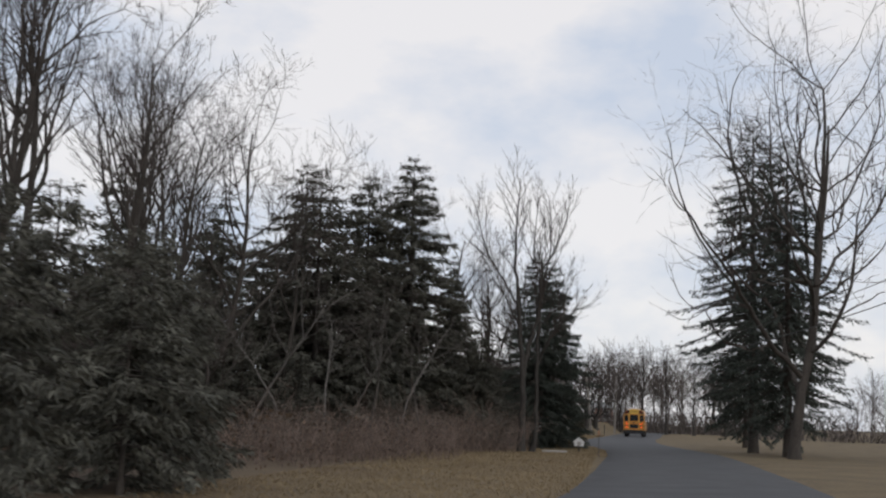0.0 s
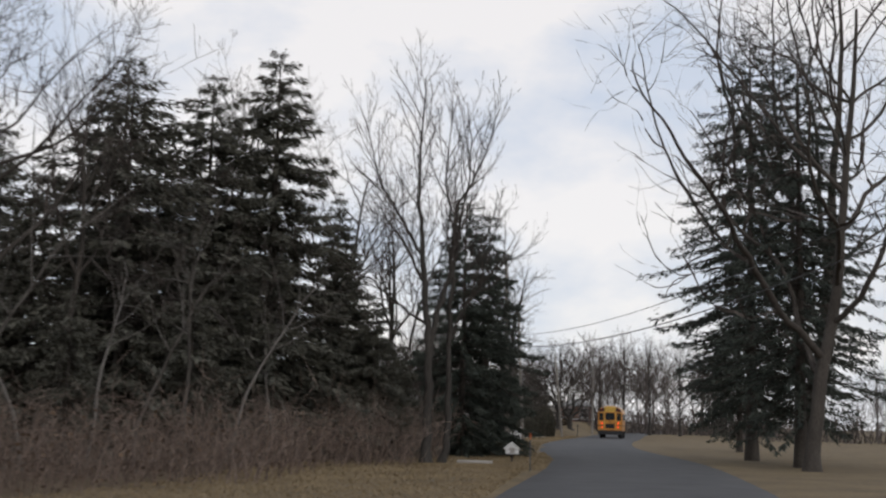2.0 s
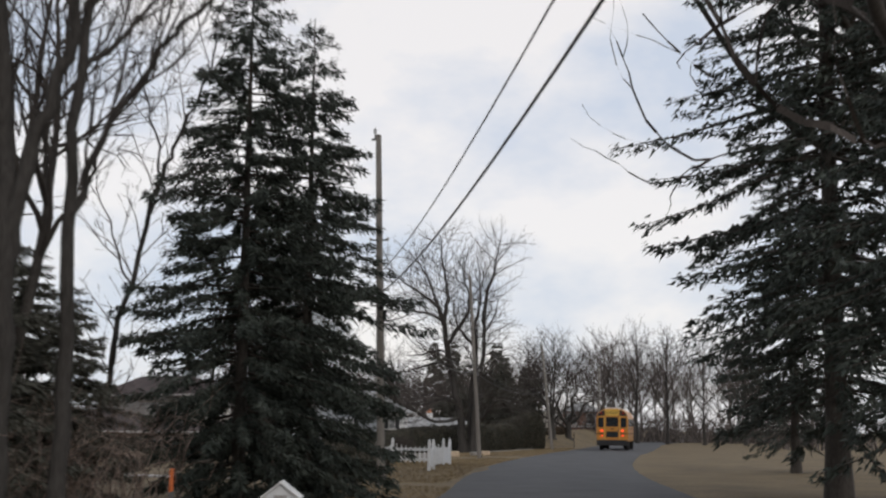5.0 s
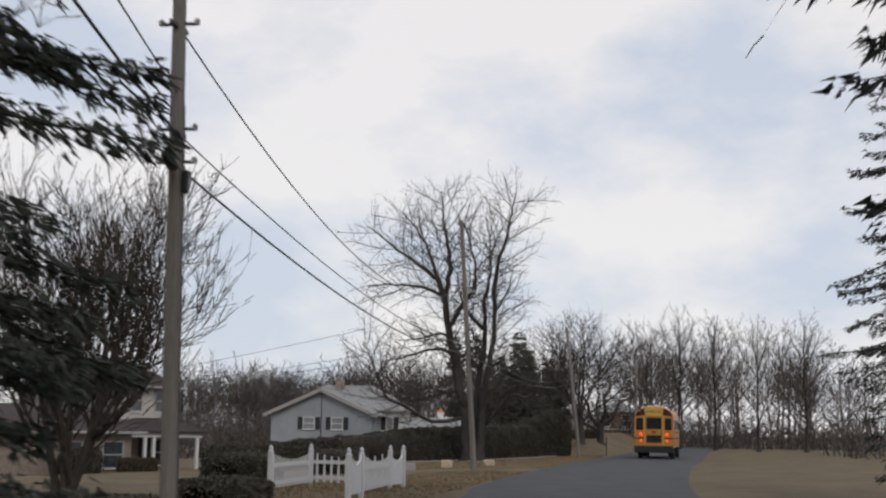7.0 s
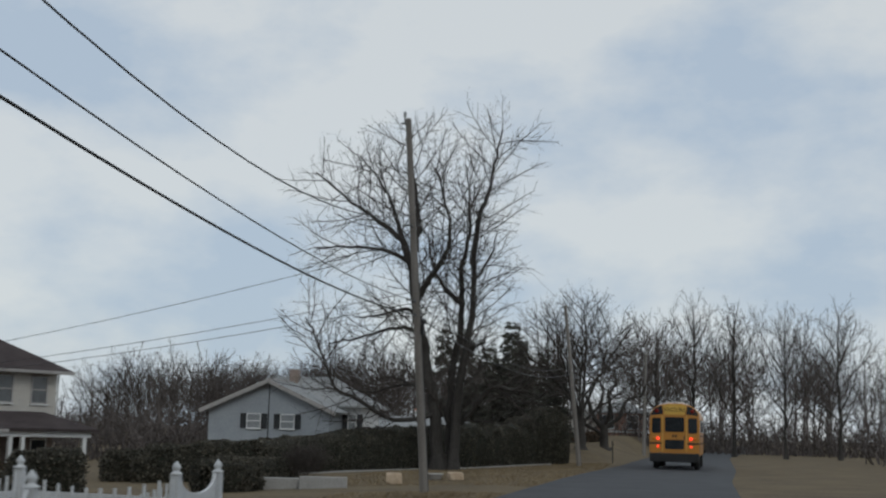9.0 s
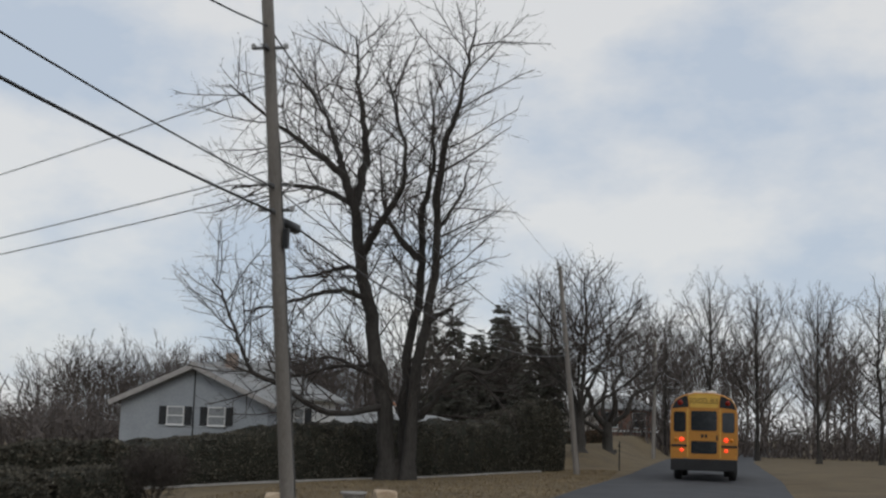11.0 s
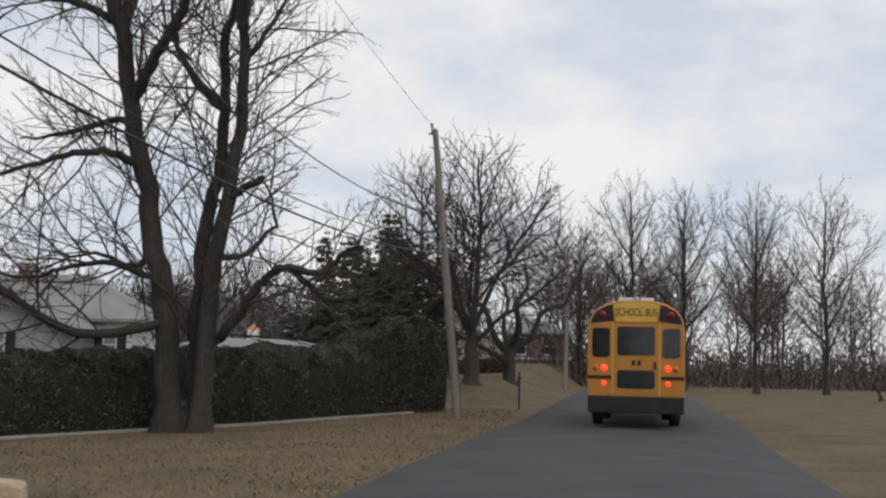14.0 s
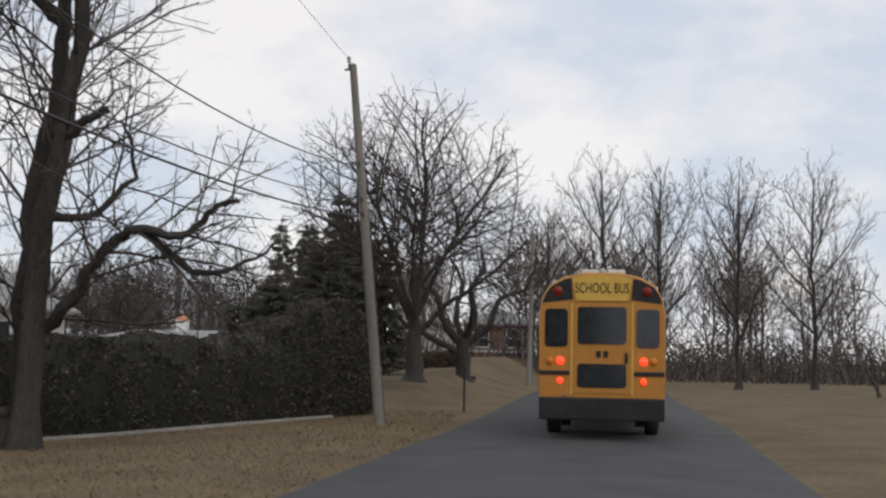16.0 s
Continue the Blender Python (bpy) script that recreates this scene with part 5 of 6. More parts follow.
def run(parent, a, b, h, dip, z):
    """Pickets between two posts, their tops in a hanging curve, on two rails."""
    a, b = Vector((*a, z)), Vector((*b, z))
    d = b - a
    n = max(4, int(d.length / 0.19))
    ang = math.atan2(d.y, d.x)
    for zz in (0.16, 0.55):
        rail = box(-d.length / 2 + 0.07, d.length / 2 - 0.07, -0.02, 0.02, -0.045, 0.045, 0.006)
        o = part("rail", rail, M_VINYL, parent)
        o.matrix_basis = Matrix.Translation((a + b) / 2 + Vector((0, 0, zz))) @ pose(0, 0, 0, 0, 0, math.degrees(ang))
    for i in range(1, n):
        f = i / n
        hh = h - dip * (1 - (2 * f - 1) ** 2) + 0.0
        bm = box(-0.032, 0.032, -0.012, 0.012, 0.05, hh)
        for v in bm.verts:
            if v.co.z > hh - 0.01:
                v.co.x *= 0.45
        o = part("picket", bm, M_VINYL, parent)
        o.matrix_basis = Matrix.Translation(a + d * f) @ pose(0, 0, 0, 0, 0, math.degrees(ang)) @ Matrix.Translation((0, -0.034, 0))


def wing(parent, a, b, h, dip, z):
    """A solid panel between two posts with a deep scooped top."""
    a, b = Vector((*a, z)), Vector((*b, z))
    d = b - a
    bm = bmesh.new()
    n = 14
    fr, bk = [], []
    L = d.length - 0.15
    for i in range(n + 1):
        x = -L / 2 + L * i / n
        t = abs(2 * i / n - 1)
        zt = h - dip * math.sqrt(max(0, 1 - t ** 2.2))
        fr.append((bm.verts.new((x, -0.022, 0.03)), bm.verts.new((x, -0.022, zt))))
        bk.append((bm.verts.new((x, 0.022, 0.03)), bm.verts.new((x, 0.022, zt))))
    for i in range(n):
        bm.faces.new((fr[i][0], fr[i + 1][0], fr[i + 1][1], fr[i][1]))
        bm.faces.new((bk[i + 1][0], bk[i][0], bk[i][1], bk[i + 1][1]))
        bm.faces.new((fr[i][1], fr[i + 1][1], bk[i + 1][1], bk[i][1]))
    o = part("scooped_panel", bm, M_VINYL, parent, "solid white panel with a scooped top")
    o.matrix_basis = Matrix.Translation((a + b) / 2) @ pose(0, 0, 0, 0, 0, math.degrees(math.atan2(d.y, d.x)))


fz = float(land(-7.5, 28))
fence = thing("picket_fence", "white vinyl picket fence with scooped tops and turned caps", "fence", (0, 0, fz))
FP = [(-8.7, 25.2), (-8.85, 29.1), (-6.5, 23.5), (-6.57, 24.95), (-6.72, 28.69), (-6.61, 29.78)]
for x, y in FP:
    fence_post(fence, x, y, 0, 0.85)
wing(fence, FP[2], FP[3], 0.85, 0.22, 0)
wing(fence, FP[4], FP[5], 0.85, 0.22, 0)
run(fence, FP[3], FP[4], 0.84, 0.18, 0)
run(fence, FP[0], FP[1], 0.84, 0.18, 0)
run(fence, FP[1], FP[4], 0.84, 0.18, 0)


# ---- small things by the road ----
box_at = on_land(-5.0, -2.0)
mailbox = thing("house_mailbox", "white house-shaped mailbox on a dark post", "mailbox", box_at, 8)
b = bmesh.new()
prof = [(-0.25, 0.3), (0.25, 0.3), (0.25, 0.5), (0.3, 0.5), (0.0, 0.73), (-0.3, 0.5), (-0.25, 0.5)]
f0, f1 = [b.verts.new((x, -0.22, z)) for x, z in prof], [b.verts.new((x, 0.22, z)) for x, z in prof]
b.faces.new(f0)
b.faces.new(f1[::-1])
for i in range(len(prof)):
    j = (i + 1) % len(prof)
    b.faces.new((f0[j], f0[i], f1[i], f1[j]))
part("body", b, M_VINYL, mailbox)
for s in (-1, 1):
    part("roof_board", box(-0.02, 0.40, -0.27, 0.27, -0.012, 0.012, 0.004, tip=Matrix.Translation((0, 0, 0.75)) @ Matrix.Rotation(radians(38), 4, "Y") @ Matrix.Identity(4)) if s > 0 else box(-0.40, 0.02, -0.27, 0.27, -0.012, 0.012, 0.004, tip=Matrix.Translation((0, 0, 0.75)) @ Matrix.Rotation(radians(-38), 4, "Y")), M_TRIM, mailbox)
part("door", box(-0.1, 0.1, -0.235, -0.219, 0.34, 0.55, 0.006), M_CONCRETE, mailbox, "pale grey mailbox door")
part("post", box(-0.05, 0.05, -0.05, 0.05, -0.1, 0.3, 0.006), M_BARK, mailbox, "dark wooden post")
for i in range(2):
    part("lettering_bar", box(-0.18, 0.18, -0.226, -0.2185, 0.31 + 0.17 * i, 0.325 + 0.17 * i), M_STEEL, mailbox)

mk = thing("marker_post", "thin roadside marker stake with an orange plate", "marker", on_land(-3.85, -10.3))
part("stake", box(-0.02, 0.02, -0.012, 0.012, -0.1, 1.0, 0.004), M_STEEL, mk, "dark thin steel stake")
part("plate", box(-0.017, 0.017, -0.014, 0.004, 1.0, 1.22, 0.005), M_ORANGE, mk, "orange plastic plate")
slab = thing("stone_slab", "low pale flat stone on the verge", "stone", on_land(-6.2, -4.6))
bm = box(-0.65, 0.65, -0.26, 0.26, -0.05, 0.1, 0.035)
part("slab", bm, M_CONCRETE, slab)


def rock(name, at, size, seed, mat, label):
    bm = bmesh.new()
    bmesh.ops.create_icosphere(bm, subdivisions=3, radius=1)
    for v in bm.verts:
        k = 1 + 0.28 * noise.noise(v.co * 1.1 + Vector((seed, 0, 0))) + 0.1 * noise.noise(v.co * 3.2 + Vector((seed, 3, 0)))
        c = v.co * k
        for a in range(3):
            c[a] = math.copysign(min(abs(c[a]), 0.74), c[a])
        v.co = Vector((c.x * size[0], c.y * size[1], (c.z + 0.5) * size[2]))
    me = bpy.data.meshes.new(name)
    bm.to_mesh(me)
    bm.free()
    me.materials.append(mat)
    ob = tagged(new(name, me), label, "stone")
    ob.matrix_basis = pose(*at, 0, 0, seed * 37)
    return ob


rock("boulder", on_land(-8.45, 60.2), (0.42, 0.34, 0.22), 3, M_STONE, "tan sandstone boulder set on the lawn")
rock("boulder", on_land(-9.9, 56.5), (0.34, 0.3, 0.3), 5, M_STONE, "small tan sandstone boulder on the lawn")
urn = thing("planter", "round pale planter pot on the lawn", "planter", on_land(-9.15, 60.0))
part("pot", lathe([(0.2, 0), (0.25, 0.08), (0.26, 0.17), (0.31, 0.19), (0.31, 0.24), (0.25, 0.24), (0.23, 0.17)], 20), M_CONCRETE, urn)
for i, (x, y) in enumerate([(-13.1, 54.3), (-11.7, 54.2)]):
    sl = thing("garden_wall_block", "low pale stone garden wall block", "stone", on_land(x, y), 12)
    part("block", box(-0.75, 0.75, -0.18, 0.18, -0.05, 0.36, 0.03), M_CONCRETE, sl)
sp = thing("sign_post", "thin dark roadside post", "post", on_land(-4.0, 91.5))
part("post", box(-0.03, 0.03, -0.03, 0.03, -0.1, 1.35, 0.006), M_BLACK, sp)
part("bracket", box(-0.07, 0.07, -0.02, 0.02, 1.1, 1.16, 0.006), M_BLACK, sp)


# ---- houses ----
def roof_hip(x0, x1, y0, y1, z, rise, over, thick=0.14):
    """A hipped roof with its eave slab; the ridge lies along the longer side."""
    bm = bmesh.new()
    x0, x1, y0, y1 = x0 - over, x1 + over, y0 - over, y1 + over
    w = min(x1 - x0, y1 - y0) / 2
    if x1 - x0 >= y1 - y0:
        r = [(x0 + w, (y0 + y1) / 2), (x1 - w, (y0 + y1) / 2)]
    else:
        r = [((x0 + x1) / 2, y0 + w), ((x0 + x1) / 2, y1 - w)]
    lo = [bm.verts.new((x, y, z)) for x, y in ((x0, y0), (x1, y0), (x1, y1), (x0, y1))]
    hi = [bm.verts.new((x, y, z + thick)) for x, y in ((x0, y0), (x1, y0), (x1, y1), (x0, y1))]
    a, b = [bm.verts.new((x, y, z + thick + rise)) for x, y in r]
    bm.faces.new(lo[::-1])
    for i in range(4):
        bm.faces.new((lo[i], lo[(i + 1) % 4], hi[(i + 1) % 4], hi[i]))
    if x1 - x0 >= y1 - y0:
        bm.faces.new((hi[0], hi[1], b, a))
        bm.faces.new((hi[1], hi[2], b))
        bm.faces.new((hi[2], hi[3], a, b))
        bm.faces.new((hi[3], hi[0], a))
    else:
        bm.faces.new((hi[0], hi[1], a))
        bm.faces.new((hi[1], hi[2], b, a))
        bm.faces.new((hi[2], hi[3], b))
        bm.faces.new((hi[3], hi[0], a, b))
    return bm


def gable_wall(x0, x1, y, z0, ze, zr, t=0.2):
    """A gabled wall facing -y."""
    bm = bmesh.new()
    xm = (x0 + x1) / 2
    pts = [(x0, z0), (x1, z0), (x1, ze), (xm, zr), (x0, ze)]
    f = [bm.verts.new((x, y, z)) for x, z in pts]
    k = [bm.verts.new((x, y + t, z)) for x, z in pts]
    bm.faces.new(f)
    bm.faces.new(k[::-1])
    for i in range(5):
        j = (i + 1) % 5
        bm.faces.new((f[j], f[i], k[i], k[j]))
    return bm


def window(parent, x, z, w, h, y, shutters=False, frame_mat=None, pane_mat=None, t=0.07):
    """A window on a wall facing -y: frame, two panes, a sill, and shutters where wanted."""
    fr = bmesh.new()
    glass = pane_mat or M_PANE
    for a in ((x - w / 2 - t, x - w / 2, z - h / 2 - t, z + h / 2 + t), (x + w / 2, x + w / 2 + t, z - h / 2 - t, z + h / 2 + t), (x - w / 2, x + w / 2, z + h / 2, z + h / 2 + t), (x - w / 2, x + w / 2, z - 0.03, z + 0.03), (x - w / 2, x + w / 2, z - h / 2 - t, z - h / 2)):
        box(a[0], a[1], y - 0.05, y + 0.04, a[2], a[3], 0, fr)
    o = part("window", fr, frame_mat or M_TRIM, parent, "white-framed sash window")
    part("pane", box(x - w / 2, x + w / 2, y - 0.015, y + 0.005, z + 0.03, z + h / 2), glass, o)
    part("pane", box(x - w / 2, x + w / 2, y - 0.025, y - 0.005, z - h / 2, z - 0.03), glass, o)
    part("sill", box(x - w / 2 - 0.1, x + w / 2 + 0.1, y - 0.1, y + 0.02, z - h / 2 - t - 0.05, z - h / 2 - t, 0.008), M_TRIM, o)
    if shutters:
        for s in (-1, 1):
            sx = x + s * (w / 2 + t + 0.22)
            part("shutter", box(sx - 0.2, sx + 0.2, y - 0.045, y - 0.005, z - h / 2 - 0.05, z + h / 2 + 0.05, 0.01), M_SHUTTER, parent, "black louvred shutter")


# two-storey house with a porch
h1 = thing("house", "two-storey cream and taupe house with brown hipped roofs", "house", (-28.65, 70.0, -1.2), 60)
part("wall", box(-4.05, -0.22, 0, 9.5, -0.3, 4.95), M_SIDING_GREY, h1, "taupe lap siding")
part("wall", box(-4.05, -0.2, -0.22, 0.0, 3.1, 4.95), M_CREAM, h1, "cream lap siding of the upper front")
part("wall", box(-4.05, -0.2, -0.18, 0.0, -0.3, 3.1), M_STONEWALL, h1, "tan brick of the lower front")
part("roof", roof_hip(-4.05, -0.2, -0.22, 9.5, 4.95, 1.4, 0.5), M_ROOF_BROWN, h1, "brown shingled hipped roof")
part("gutter", box(-4.6, 0.35, -0.82, -0.73, 4.92, 5.06, 0.02), M_FASCIA, h1, "pale grey gutter")
part("gutter", box(-4.64, -4.56, -0.7, 10.0, 4.92, 5.06, 0.02), M_FASCIA, h1, "pale grey gutter")
part("downspout", box(-0.19, -0.12, -0.3, -0.23, 2.6, 4.9, 0.015), M_TRIM, h1)
window(h1, -2.85, 4.2, 0.72, 1.15, -0.22, False, M_FASCIA)
window(h1, -1.1, 4.2, 0.72, 1.15, -0.22, False, M_FASCIA)
part("service_mast", box(-13.63, -13.55, -1.71, -1.63, 2.6, 4.1, 0.01), M_STEEL, h1, "grey service mast for the overhead cables")
part("porch_roof", roof_hip(-4.9, 0.2, -2.4, 0.5, 2.35, 0.72, 0.3), M_ROOF_BROWN, h1, "brown shingled porch roof")
part("porch_beam", box(-4.95, 0.25, -2.5, -2.32, 2.12, 2.35, 0.02), M_TRIM, h1)
part("porch_floor", box(-4.9, 0.2, -2.4, -0.18, -0.3, 0.12, 0.02), M_CONCRETE, h1)
for x in (-3.75, -3.15, -0.05):
    part("porch_post", box(x - 0.09, x + 0.09, -2.48, -2.3, 0.12, 2.14, 0.012), M_TRIM, h1)
part("front_door", box(-2.5, -1.6, -0.24, -0.17, 0.12, 2.15, 0.02), M_ROOF_BROWN, h1, "dark brown front door")
window(h1, -0.95, 1.25, 0.7, 1.4, -0.18)
part("wing_wall", box(-18.0, -5.4, -3.4, 4.5, -0.3, 2.35), M_STONEWALL, h1, "tan brick of the low wing")
part("wing_roof", roof_hip(-18.0, -5.4, -3.4, 4.5, 2.35, 1.35, 0.5), M_ROOF_BROWN, h1, "brown shingled roof of the low wing")
part("gutter", box(-18.6, -4.8, -4.0, -3.9, 2.31, 2.45, 0.02), M_FASCIA, h1)
window(h1, -6.6, 1.2, 1.2, 1.3, -3.4, False, M_FASCIA)
window(h1, -9.2, 1.2, 1.2, 1.3, -3.4, False, M_FASCIA)

# grey ranch house, gable to the road
h2 = thing("house", "pale grey-sided ranch house with a grey shingled gable roof", "house", (-26.25, 95.0, -0.95), 0)
HW, HR, HE = 4.05, 5.5, 3.7
gable = part("wall", gable_wall(-HW, HW, 0, -0.3, HE, HR - 0.06), M_SIDING, h2, "pale grey lap siding of the gable end")
z = 0.3
while z < HR - 0.2:
    # one lapped board, cut to the slope of the gable
    z2 = min(z + 0.2, HR - 0.08)
    wa, wb = (HW if q <= HE else HW * (HR - 0.06 - q) / (HR - 0.06 - HE) for q in (z, z2))
    bm = bmesh.new()
    vs = [bm.verts.new(p) for p in ((-wa, -0.032, z), (wa, -0.032, z), (wb, -0.006, z2), (-wb, -0.006, z2), (-wa, -0.002, z), (wa, -0.002, z), (wb, -0.002, z2), (-wb, -0.002, z2))]
    for f in ((0, 1, 2, 3), (5, 4, 7, 6), (0, 4, 5, 1), (3, 2, 6, 7), (0, 3, 7, 4), (1, 5, 6, 2)):
        bm.faces.new([vs[i] for i in f])
    part("siding_board", bm, M_BOARD, gable)
    z += 0.2
part("wall", box(-HW, -HW + 0.2, 0.2, 3.5, -0.3, HE), M_SIDING, h2)
part("wall", box(HW - 0.2, HW, 0.2, 3.5, -0.3, HE), M_SIDING, h2)
part("main_wall", box(-HW, 5.35, 3.5, 8.9, -0.3, 3.95), M_TRIM, h2, "white wall of the main block")
part("main_roof", roof_hip(-HW, 5.35, 3.5, 8.9, 3.95, 2.0, 0.5), M_ROOF_GREY, h2, "pale grey shingled hipped roof")
part("chimney", box(-0.3, 0.3, 5.4, 6.0, 5.4, 6.55, 0.02), M_STONEWALL, h2, "tan brick chimney")
for s in (-1, 1):
    pitch = math.atan2(HR - HE, HW)
    ln = math.hypot(HR - HE, HW) + 0.55
    bm = box(0 if s > 0 else -ln, ln if s > 0 else 0, -0.5, 6.0, 0, 0.13, 0)
    bmesh.ops.transform(bm, matrix=Matrix.Translation((0, 0, HR)) @ Matrix.Rotation(s * pitch, 4, "Y"), verts=bm.verts[:])
    part("roof_slope", bm, M_ROOF_GREY, h2, "pale grey shingles")
    bm = box(0 if s > 0 else -ln, ln if s > 0 else 0, -0.54, -0.5, -0.12, 0.14, 0)
    bmesh.ops.transform(bm, matrix=Matrix.Translation((0, 0, HR)) @ Matrix.Rotation(s * pitch, 4, "Y"), verts=bm.verts[:])
    part("barge_board", bm, M_FASCIA, h2, "grey barge board")
window(h2, -0.98, 2.92, 0.86, 0.86, -0.035, True, None, M_CURTAIN, 0.05)
window(h2, 1.28, 2.92, 0.86, 0.86, -0.035, True, None, M_CURTAIN, 0.05)
part("corner_pipe", box(-0.03, 0.03, -0.07, -0.03, -0.3, 5.3, 0.01), M_SHUTTER, h2, "dark vertical conduit on the gable")
window(h2, 4.72, 3.0, 0.5, 0.95, 3.5, True, None, M_CURTAIN, 0.05)
part("ridge_vent", box(-0.12, 0.12, -0.5, 5.6, HR + 0.1, HR + 0.2, 0.02), M_FASCIA, h2)

# far house with the cupola
h3 = thing("house", "low far house with a pale grey roof and cupola", "house", (-21.0, 119.0, -1.3), 0)
part("wall", box(-7, 6, 0, 8, -0.3, 2.9), M_SIDING, h3)
part("roof", roof_hip(-7, 6, 0, 8, 2.9, 1.05, 0.5), M_ROOF_GREY, h3, "pale grey shingled hipped roof")
cup = part("cupola", box(-0.3, 0.3, -0.3, 0.3, 0, 0.62, 0.02), M_TRIM, h3, "white square cupola", at=(-0.6, 4, 4.0))
part("cupola_roof", lathe([(0.46, 0), (0.22, 0.2), (0.06, 0.34), (0.015, 0.5)], 4), M_COPPER, cup, "copper cupola roof", at=(0, 0, 0.62))
for x in (-5, -2, 3.5):
    window(h3, x, 1.6, 1.0, 1.2, 0)

# far brick house beyond the trees
h4 = thing("house", "far brown brick house with a cream gabled wing and grey roof", "house", (-7.4, 148, 1.2), 0)
part("wall", box(-0.28, 4.6, 1.2, 8, -1.0, 2.75), M_RED_BRICK, h4, "brown brick wall")
part("wall", gable_wall(-4.4, -0.3, 0, -1.6, 1.9, 2.85), M_CREAM, h4, "cream gable wall")
part("wall", box(-4.4, -4.2, 0.2, 8, -1.6, 1.9), M_CREAM, h4, "cream side wall")
bm = bmesh.new()
ends = []
for y in (-0.35, 8.2):
    ends.append([bm.verts.new((x, y, z)) for x, z in ((-4.8, 1.76), (-2.35, 2.92), (0.1, 1.76), (0.1, 1.9), (-2.35, 3.06), (-4.8, 1.9))])
for a in range(6):
    bm.faces.new((ends[0][a], ends[0][(a + 1) % 6], ends[1][(a + 1) % 6], ends[1][a]))
bm.faces.new(ends[0])
bm.faces.new(ends[1])
bmesh.ops.recalc_face_normals(bm, faces=bm.faces)
part("roof", bm, M_ROOF_GREY, h4, "grey shingled gable roof")
part("roof", roof_hip(-0.28, 4.6, 1.2, 8, 2.75, 1.3, 0.45), M_ROOF_GREY, h4, "grey shingled hipped roof")
part("sill_course", box(-0.28, 4.6, 1.08, 1.196, 0.75, 0.95, 0.01), M_TRIM, h4, "white sill course")
for x in (0.9, 3.4):
    window(h4, x, 1.85, 1.1, 1.3, 1.2)


# ---- school bus ----
bus = thing("school_bus", "yellow school bus stopped on the road with red lamps lit", "bus", (-0.55, 79.0, 0.24), -3.0)
prof = [(-1.20, 0.52), (-1.22, 0.9), (-1.22, 2.25), (-1.17, 2.55), (-1.02, 2.8), (-0.75, 2.96), (-0.35, 3.05), (0.35, 3.05), (0.75, 2.96), (1.02, 2.8), (1.17, 2.55), (1.22, 2.25), (1.22, 0.9), (1.20, 0.52)]
bm = bmesh.new()
rings = []
for y, k in ((0.0, 0.985), (0.05, 1.0), (9.0, 1.0), (9.4, 0.97)):
    rings.append([bm.verts.new((x * k, y, 0.52 + (z - 0.52) * k)) for x, z in prof])
for a, b in zip(rings, rings[1:]):
    for i in range(len(prof)):
        j = (i + 1) % len(prof)
        bm.faces.new((a[i], b[i], b[j], a[j]))
bm.faces.new(rings[0])
bm.faces.new(rings[-1][::-1])
bmesh.ops.recalc_face_normals(bm, faces=bm.faces[:])
part("body", bm, M_BUS, bus)
part("hood", box(-1.0, 1.0, 9.35, 10.8, 0.6, 1.75, 0.12), M_BUS, bus)


def panel(name, pts, y0, y1, mat, label="", parent=None):
    """A flat plate on the rear, from its outline in x and z."""
    bm = bmesh.new()
    f = [bm.verts.new((x, y0, z)) for x, z in pts]
    k = [bm.verts.new((x, y1, z)) for x, z in pts]
    bm.faces.new(f)
    bm.faces.new(k[::-1])
    for i in range(len(pts)):
        j = (i + 1) % len(pts)
        bm.faces.new((f[i], k[i], k[j], f[j]))
    bmesh.ops.recalc_face_normals(bm, faces=bm.faces[:])
    return part(name, bm, mat, parent or bus, label)


def rounded(x0, x1, z0, z1, r, n=4):
    pts = []
    for cx, cz, a0 in ((x1 - r, z1 - r, 0), (x0 + r, z1 - r, 90), (x0 + r, z0 + r, 180), (x1 - r, z0 + r, 270)):
        for i in range(n + 1):
            a = radians(a0 + 90 * i / n)
            pts.append((cx + r * math.cos(a), cz + r * math.sin(a)))
    return pts[::-1]


for s in (-1, 1):
    panel("lamp_surround", [(s * 0.56, 2.52), (s * 1.15, 2.45), (s * 1.10, 2.62), (s * 0.98, 2.78), (s * 0.72, 2.91), (s * 0.60, 2.93)], -0.012, 0.02, M_BLACK, "black surround of the warning lamps")
sign = panel("sign_panel", [(-0.50, 2.5), (0.50, 2.5), (0.58, 2.93), (0.3, 3.0), (-0.3, 3.0), (-0.58, 2.93)], -0.03, 0.02, M_BUS_PALE, "yellow sign panel")
tc = bpy.data.curves.new("lettering", "FONT")
tc.body, tc.size, tc.align_x, tc.align_y, tc.extrude = "SCHOOL BUS", 0.28, "CENTER", "CENTER", 0.003
to = new("lettering_source", tc)
bpy.context.view_layer.update()
tm = bpy.data.meshes.new_from_object(to.evaluated_get(bpy.context.evaluated_depsgraph_get()))
bpy.data.objects.remove(to)
tm.materials.clear()
tm.materials.append(M_BLACK)
lo = part("lettering", tm, None, sign, "black words SCHOOL BUS")
lo.matrix_basis = Matrix.Translation((0, -0.036, 2.735)) @ Matrix.Rotation(radians(90), 4, "X") @ Matrix.Diagonal((0.62, 1.0, 1, 1))
door = panel("rear_door", [(-0.56, 0.72), (0.56, 0.72), (0.56, 2.44), (-0.56, 2.44)], -0.02, 0.02, M_BUS, "yellow rear emergency door")
panel("door_window", rounded(-0.47, 0.47, 1.66, 2.38, 0.07), -0.034, -0.015, M_BUS_GLASS, "dark upper door window", door)
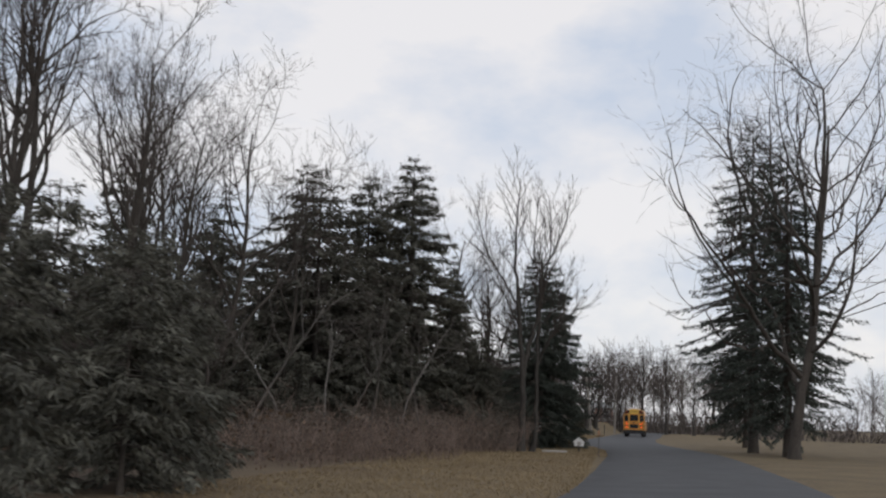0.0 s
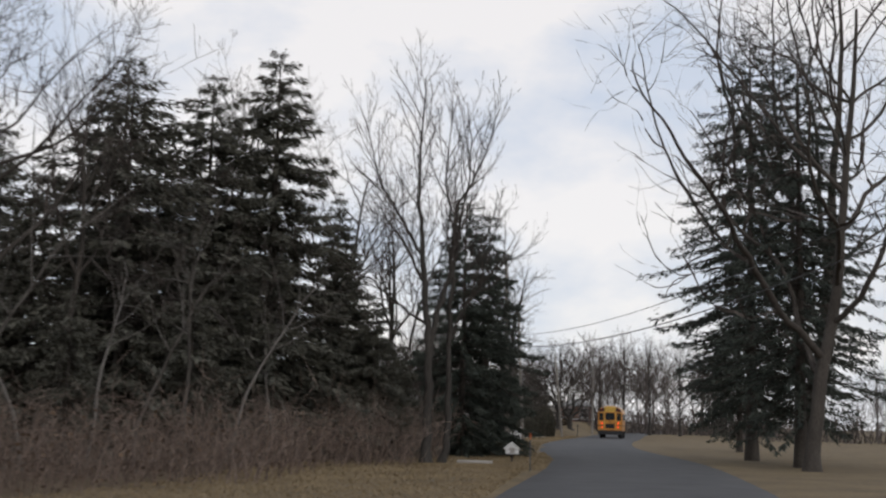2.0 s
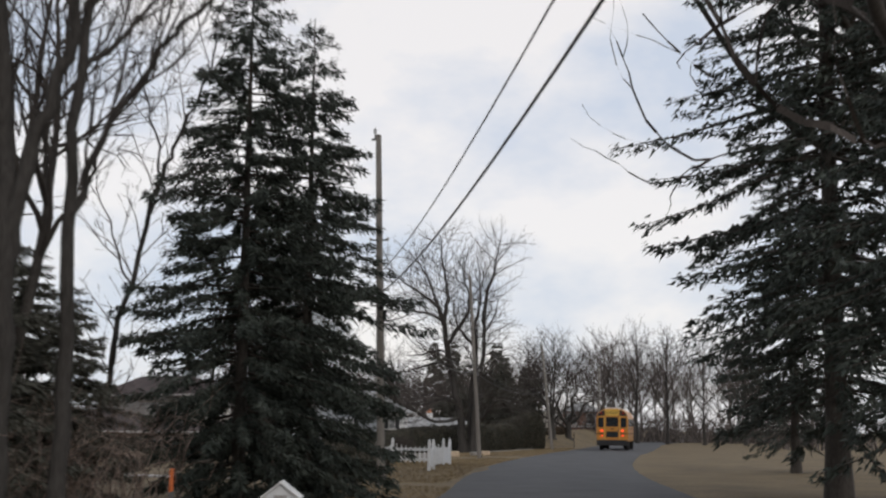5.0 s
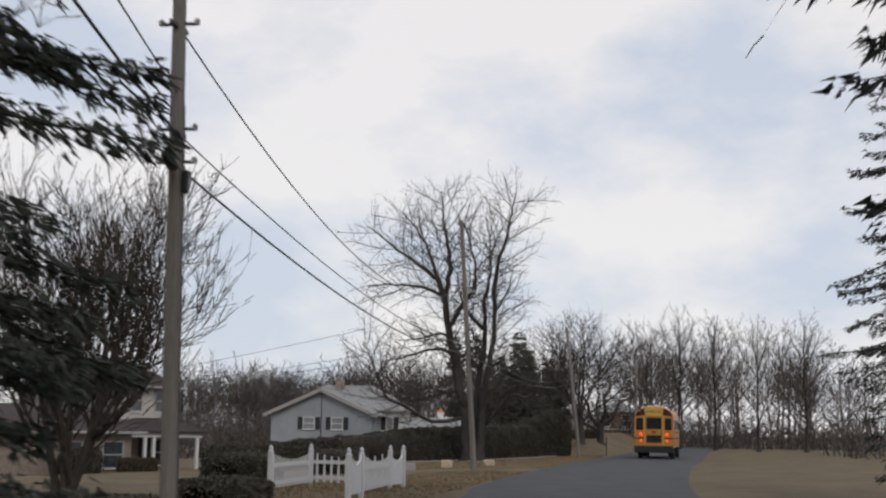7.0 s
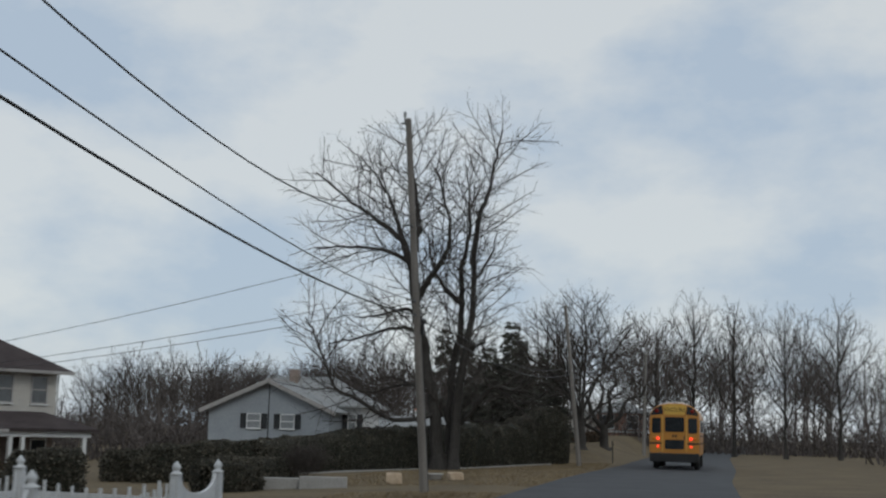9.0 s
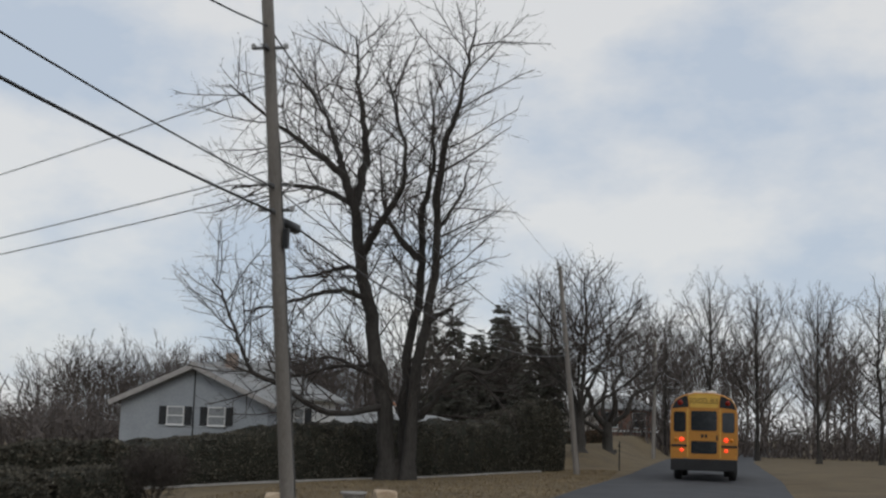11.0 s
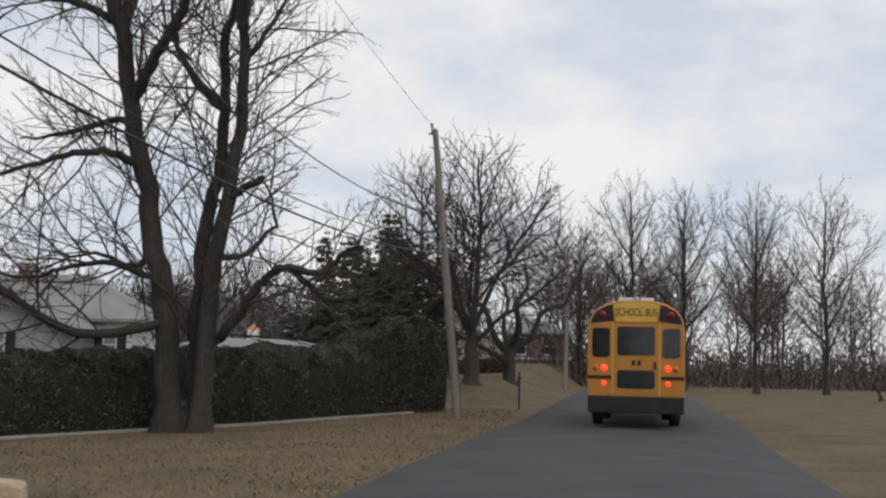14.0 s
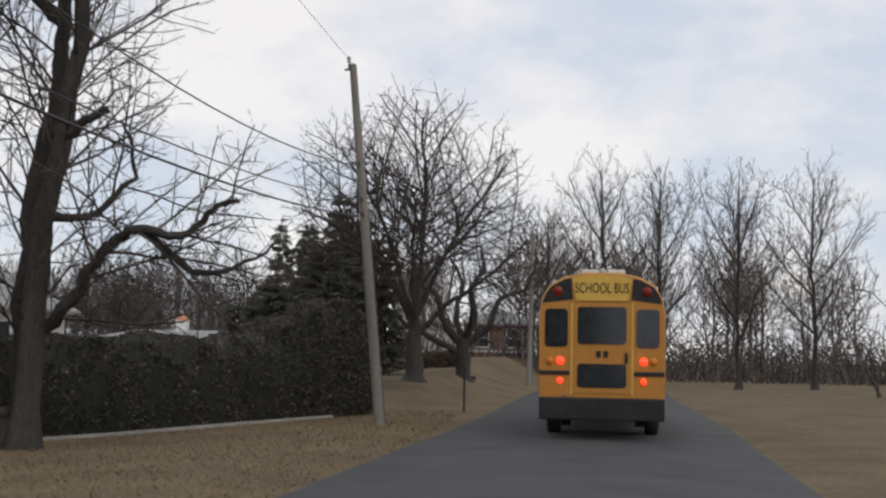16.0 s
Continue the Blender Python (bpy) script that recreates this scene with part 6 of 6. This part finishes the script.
panel("door_window", rounded(-0.47, 0.47, 0.82, 1.28, 0.07), -0.034, -0.015, M_BUS_GLASS, "dark lower door window", door)
panel("number_bar", [(-0.11, 1.4), (-0.02, 1.4), (-0.02, 1.53), (-0.11, 1.53)], -0.026, -0.018, M_BLACK, "", door)
panel("number_bar", [(0.03, 1.4), (0.12, 1.4), (0.12, 1.53), (0.03, 1.53)], -0.026, -0.018, M_BLACK, "", door)
part("door_handle", box(0.44, 0.5, -0.06, -0.02, 1.3, 1.5, 0.01), M_BLACK, door)
for s in (-1, 1):
    part("door_trim", box(s * 0.585 - 0.02, s * 0.585 + 0.02, -0.025, 0.0, 0.68, 2.46, 0.008), M_BUS_PALE, bus, "pale reflective strip")
    panel("rear_window", rounded(min(s * 0.66, s * 1.1), max(s * 0.66, s * 1.1), 1.6, 2.34, 0.08), -0.018, 0.01, M_BUS_GLASS, "dark rear window")
    part("rub_rail", box(min(s * 0.62, s * 1.2), max(s * 0.62, s * 1.2), -0.03, 0.0, 1.06, 1.14, 0.01), M_BLACK, bus, "black rub rail")
    for nm, x, z, r, mat, lb in (("flasher", 1.0, 1.33, 0.065, M_LAMP_AMBER, "unlit round amber lamp"), ("brake_lamp", 0.8, 1.33, 0.066, M_LAMP_RED, "lit round red lamp"), ("tail_lamp", 0.8, 0.95, 0.05, M_LAMP_RED, "lit small red lamp"), ("roof_lamp", 0.86, 2.68, 0.085, M_LAMP_OFF, "dark red warning lamp")):
        o = part(nm, lathe([(r * 1.15, 0), (r * 1.15, 0.02), (r, 0.025), (r * 0.7, 0.045), (r * 0.2, 0.052)], 16), mat, bus, lb)
        o.matrix_basis = Matrix.Translation((s * x, -0.012, z)) @ Matrix.Rotation(radians(90), 4, "X")
    part("side_rail", box(s * 1.225 - 0.02, s * 1.225 + 0.02, 0.3, 9.0, 1.06, 1.14, 0.008), M_BLACK, bus, "black rub rail")
    part("side_rail", box(s * 1.225 - 0.02, s * 1.225 + 0.02, 0.3, 9.0, 1.46, 1.52, 0.008), M_BLACK, bus, "black rub rail")
    for i in range(10):
        part("side_window", box(s * 1.215 - 0.012, s * 1.215 + 0.012, 0.45 + i * 0.86, 1.2 + i * 0.86, 1.66, 2.28, 0.01), M_BUS_GLASS, bus)
    for y in (2.6, 9.7):
        w = part("wheel", lathe([(0.3, -0.13), (0.46, -0.14), (0.5, -0.09), (0.5, 0.09), (0.46, 0.14), (0.3, 0.13)], 24), M_RUBBER, bus, "black tyre")
        w.matrix_basis = Matrix.Translation((s * 1.02, y, 0.29)) @ Matrix.Rotation(radians(90), 4, "Y")
        part("rim", lathe([(0.29, -0.1), (0.29, 0.12), (0.12, 0.06)], 16), M_STEEL, w)
    part("mud_flap", box(s * 0.95 - 0.26, s * 0.95 + 0.26, 3.25, 3.28, -0.08, 0.6), M_RUBBER, bus)
part("bumper", box(-1.2, 1.2, -0.16, 0.04, 0.2, 0.63, 0.035), M_BLACK, bus, "black steel rear bumper")
part("chassis", box(-0.6, 0.6, 0.1, 10.4, 0.36, 0.6, 0.02), M_BLACK, bus)
part("exhaust", lathe([(0.05, 0), (0.05, 0.3), (0.04, 0.3)], 10), M_STEEL, bus, at=(-0.7, 0.0, 0.36))
part("roof_hatch", box(-0.42, -0.08, 0.3, 0.9, 3.03, 3.13, 0.03), M_BUS_ROOF, bus, "white roof hatch")
part("roof_hatch", box(0.1, 0.44, 0.3, 0.9, 3.03, 3.13, 0.03), M_BUS_ROOF, bus, "white roof hatch")
part("strobe", lathe([(0.07, 0), (0.07, 0.05), (0.06, 0.1), (0.03, 0.14)], 12), M_CERAMIC, bus, "clear domed strobe lamp", at=(0, 1.0, 3.06))
part("roof_cap", box(-0.6, 0.6, 1.2, 8.6, 3.03, 3.075, 0.015), M_BUS_ROOF, bus, "white roof panel")
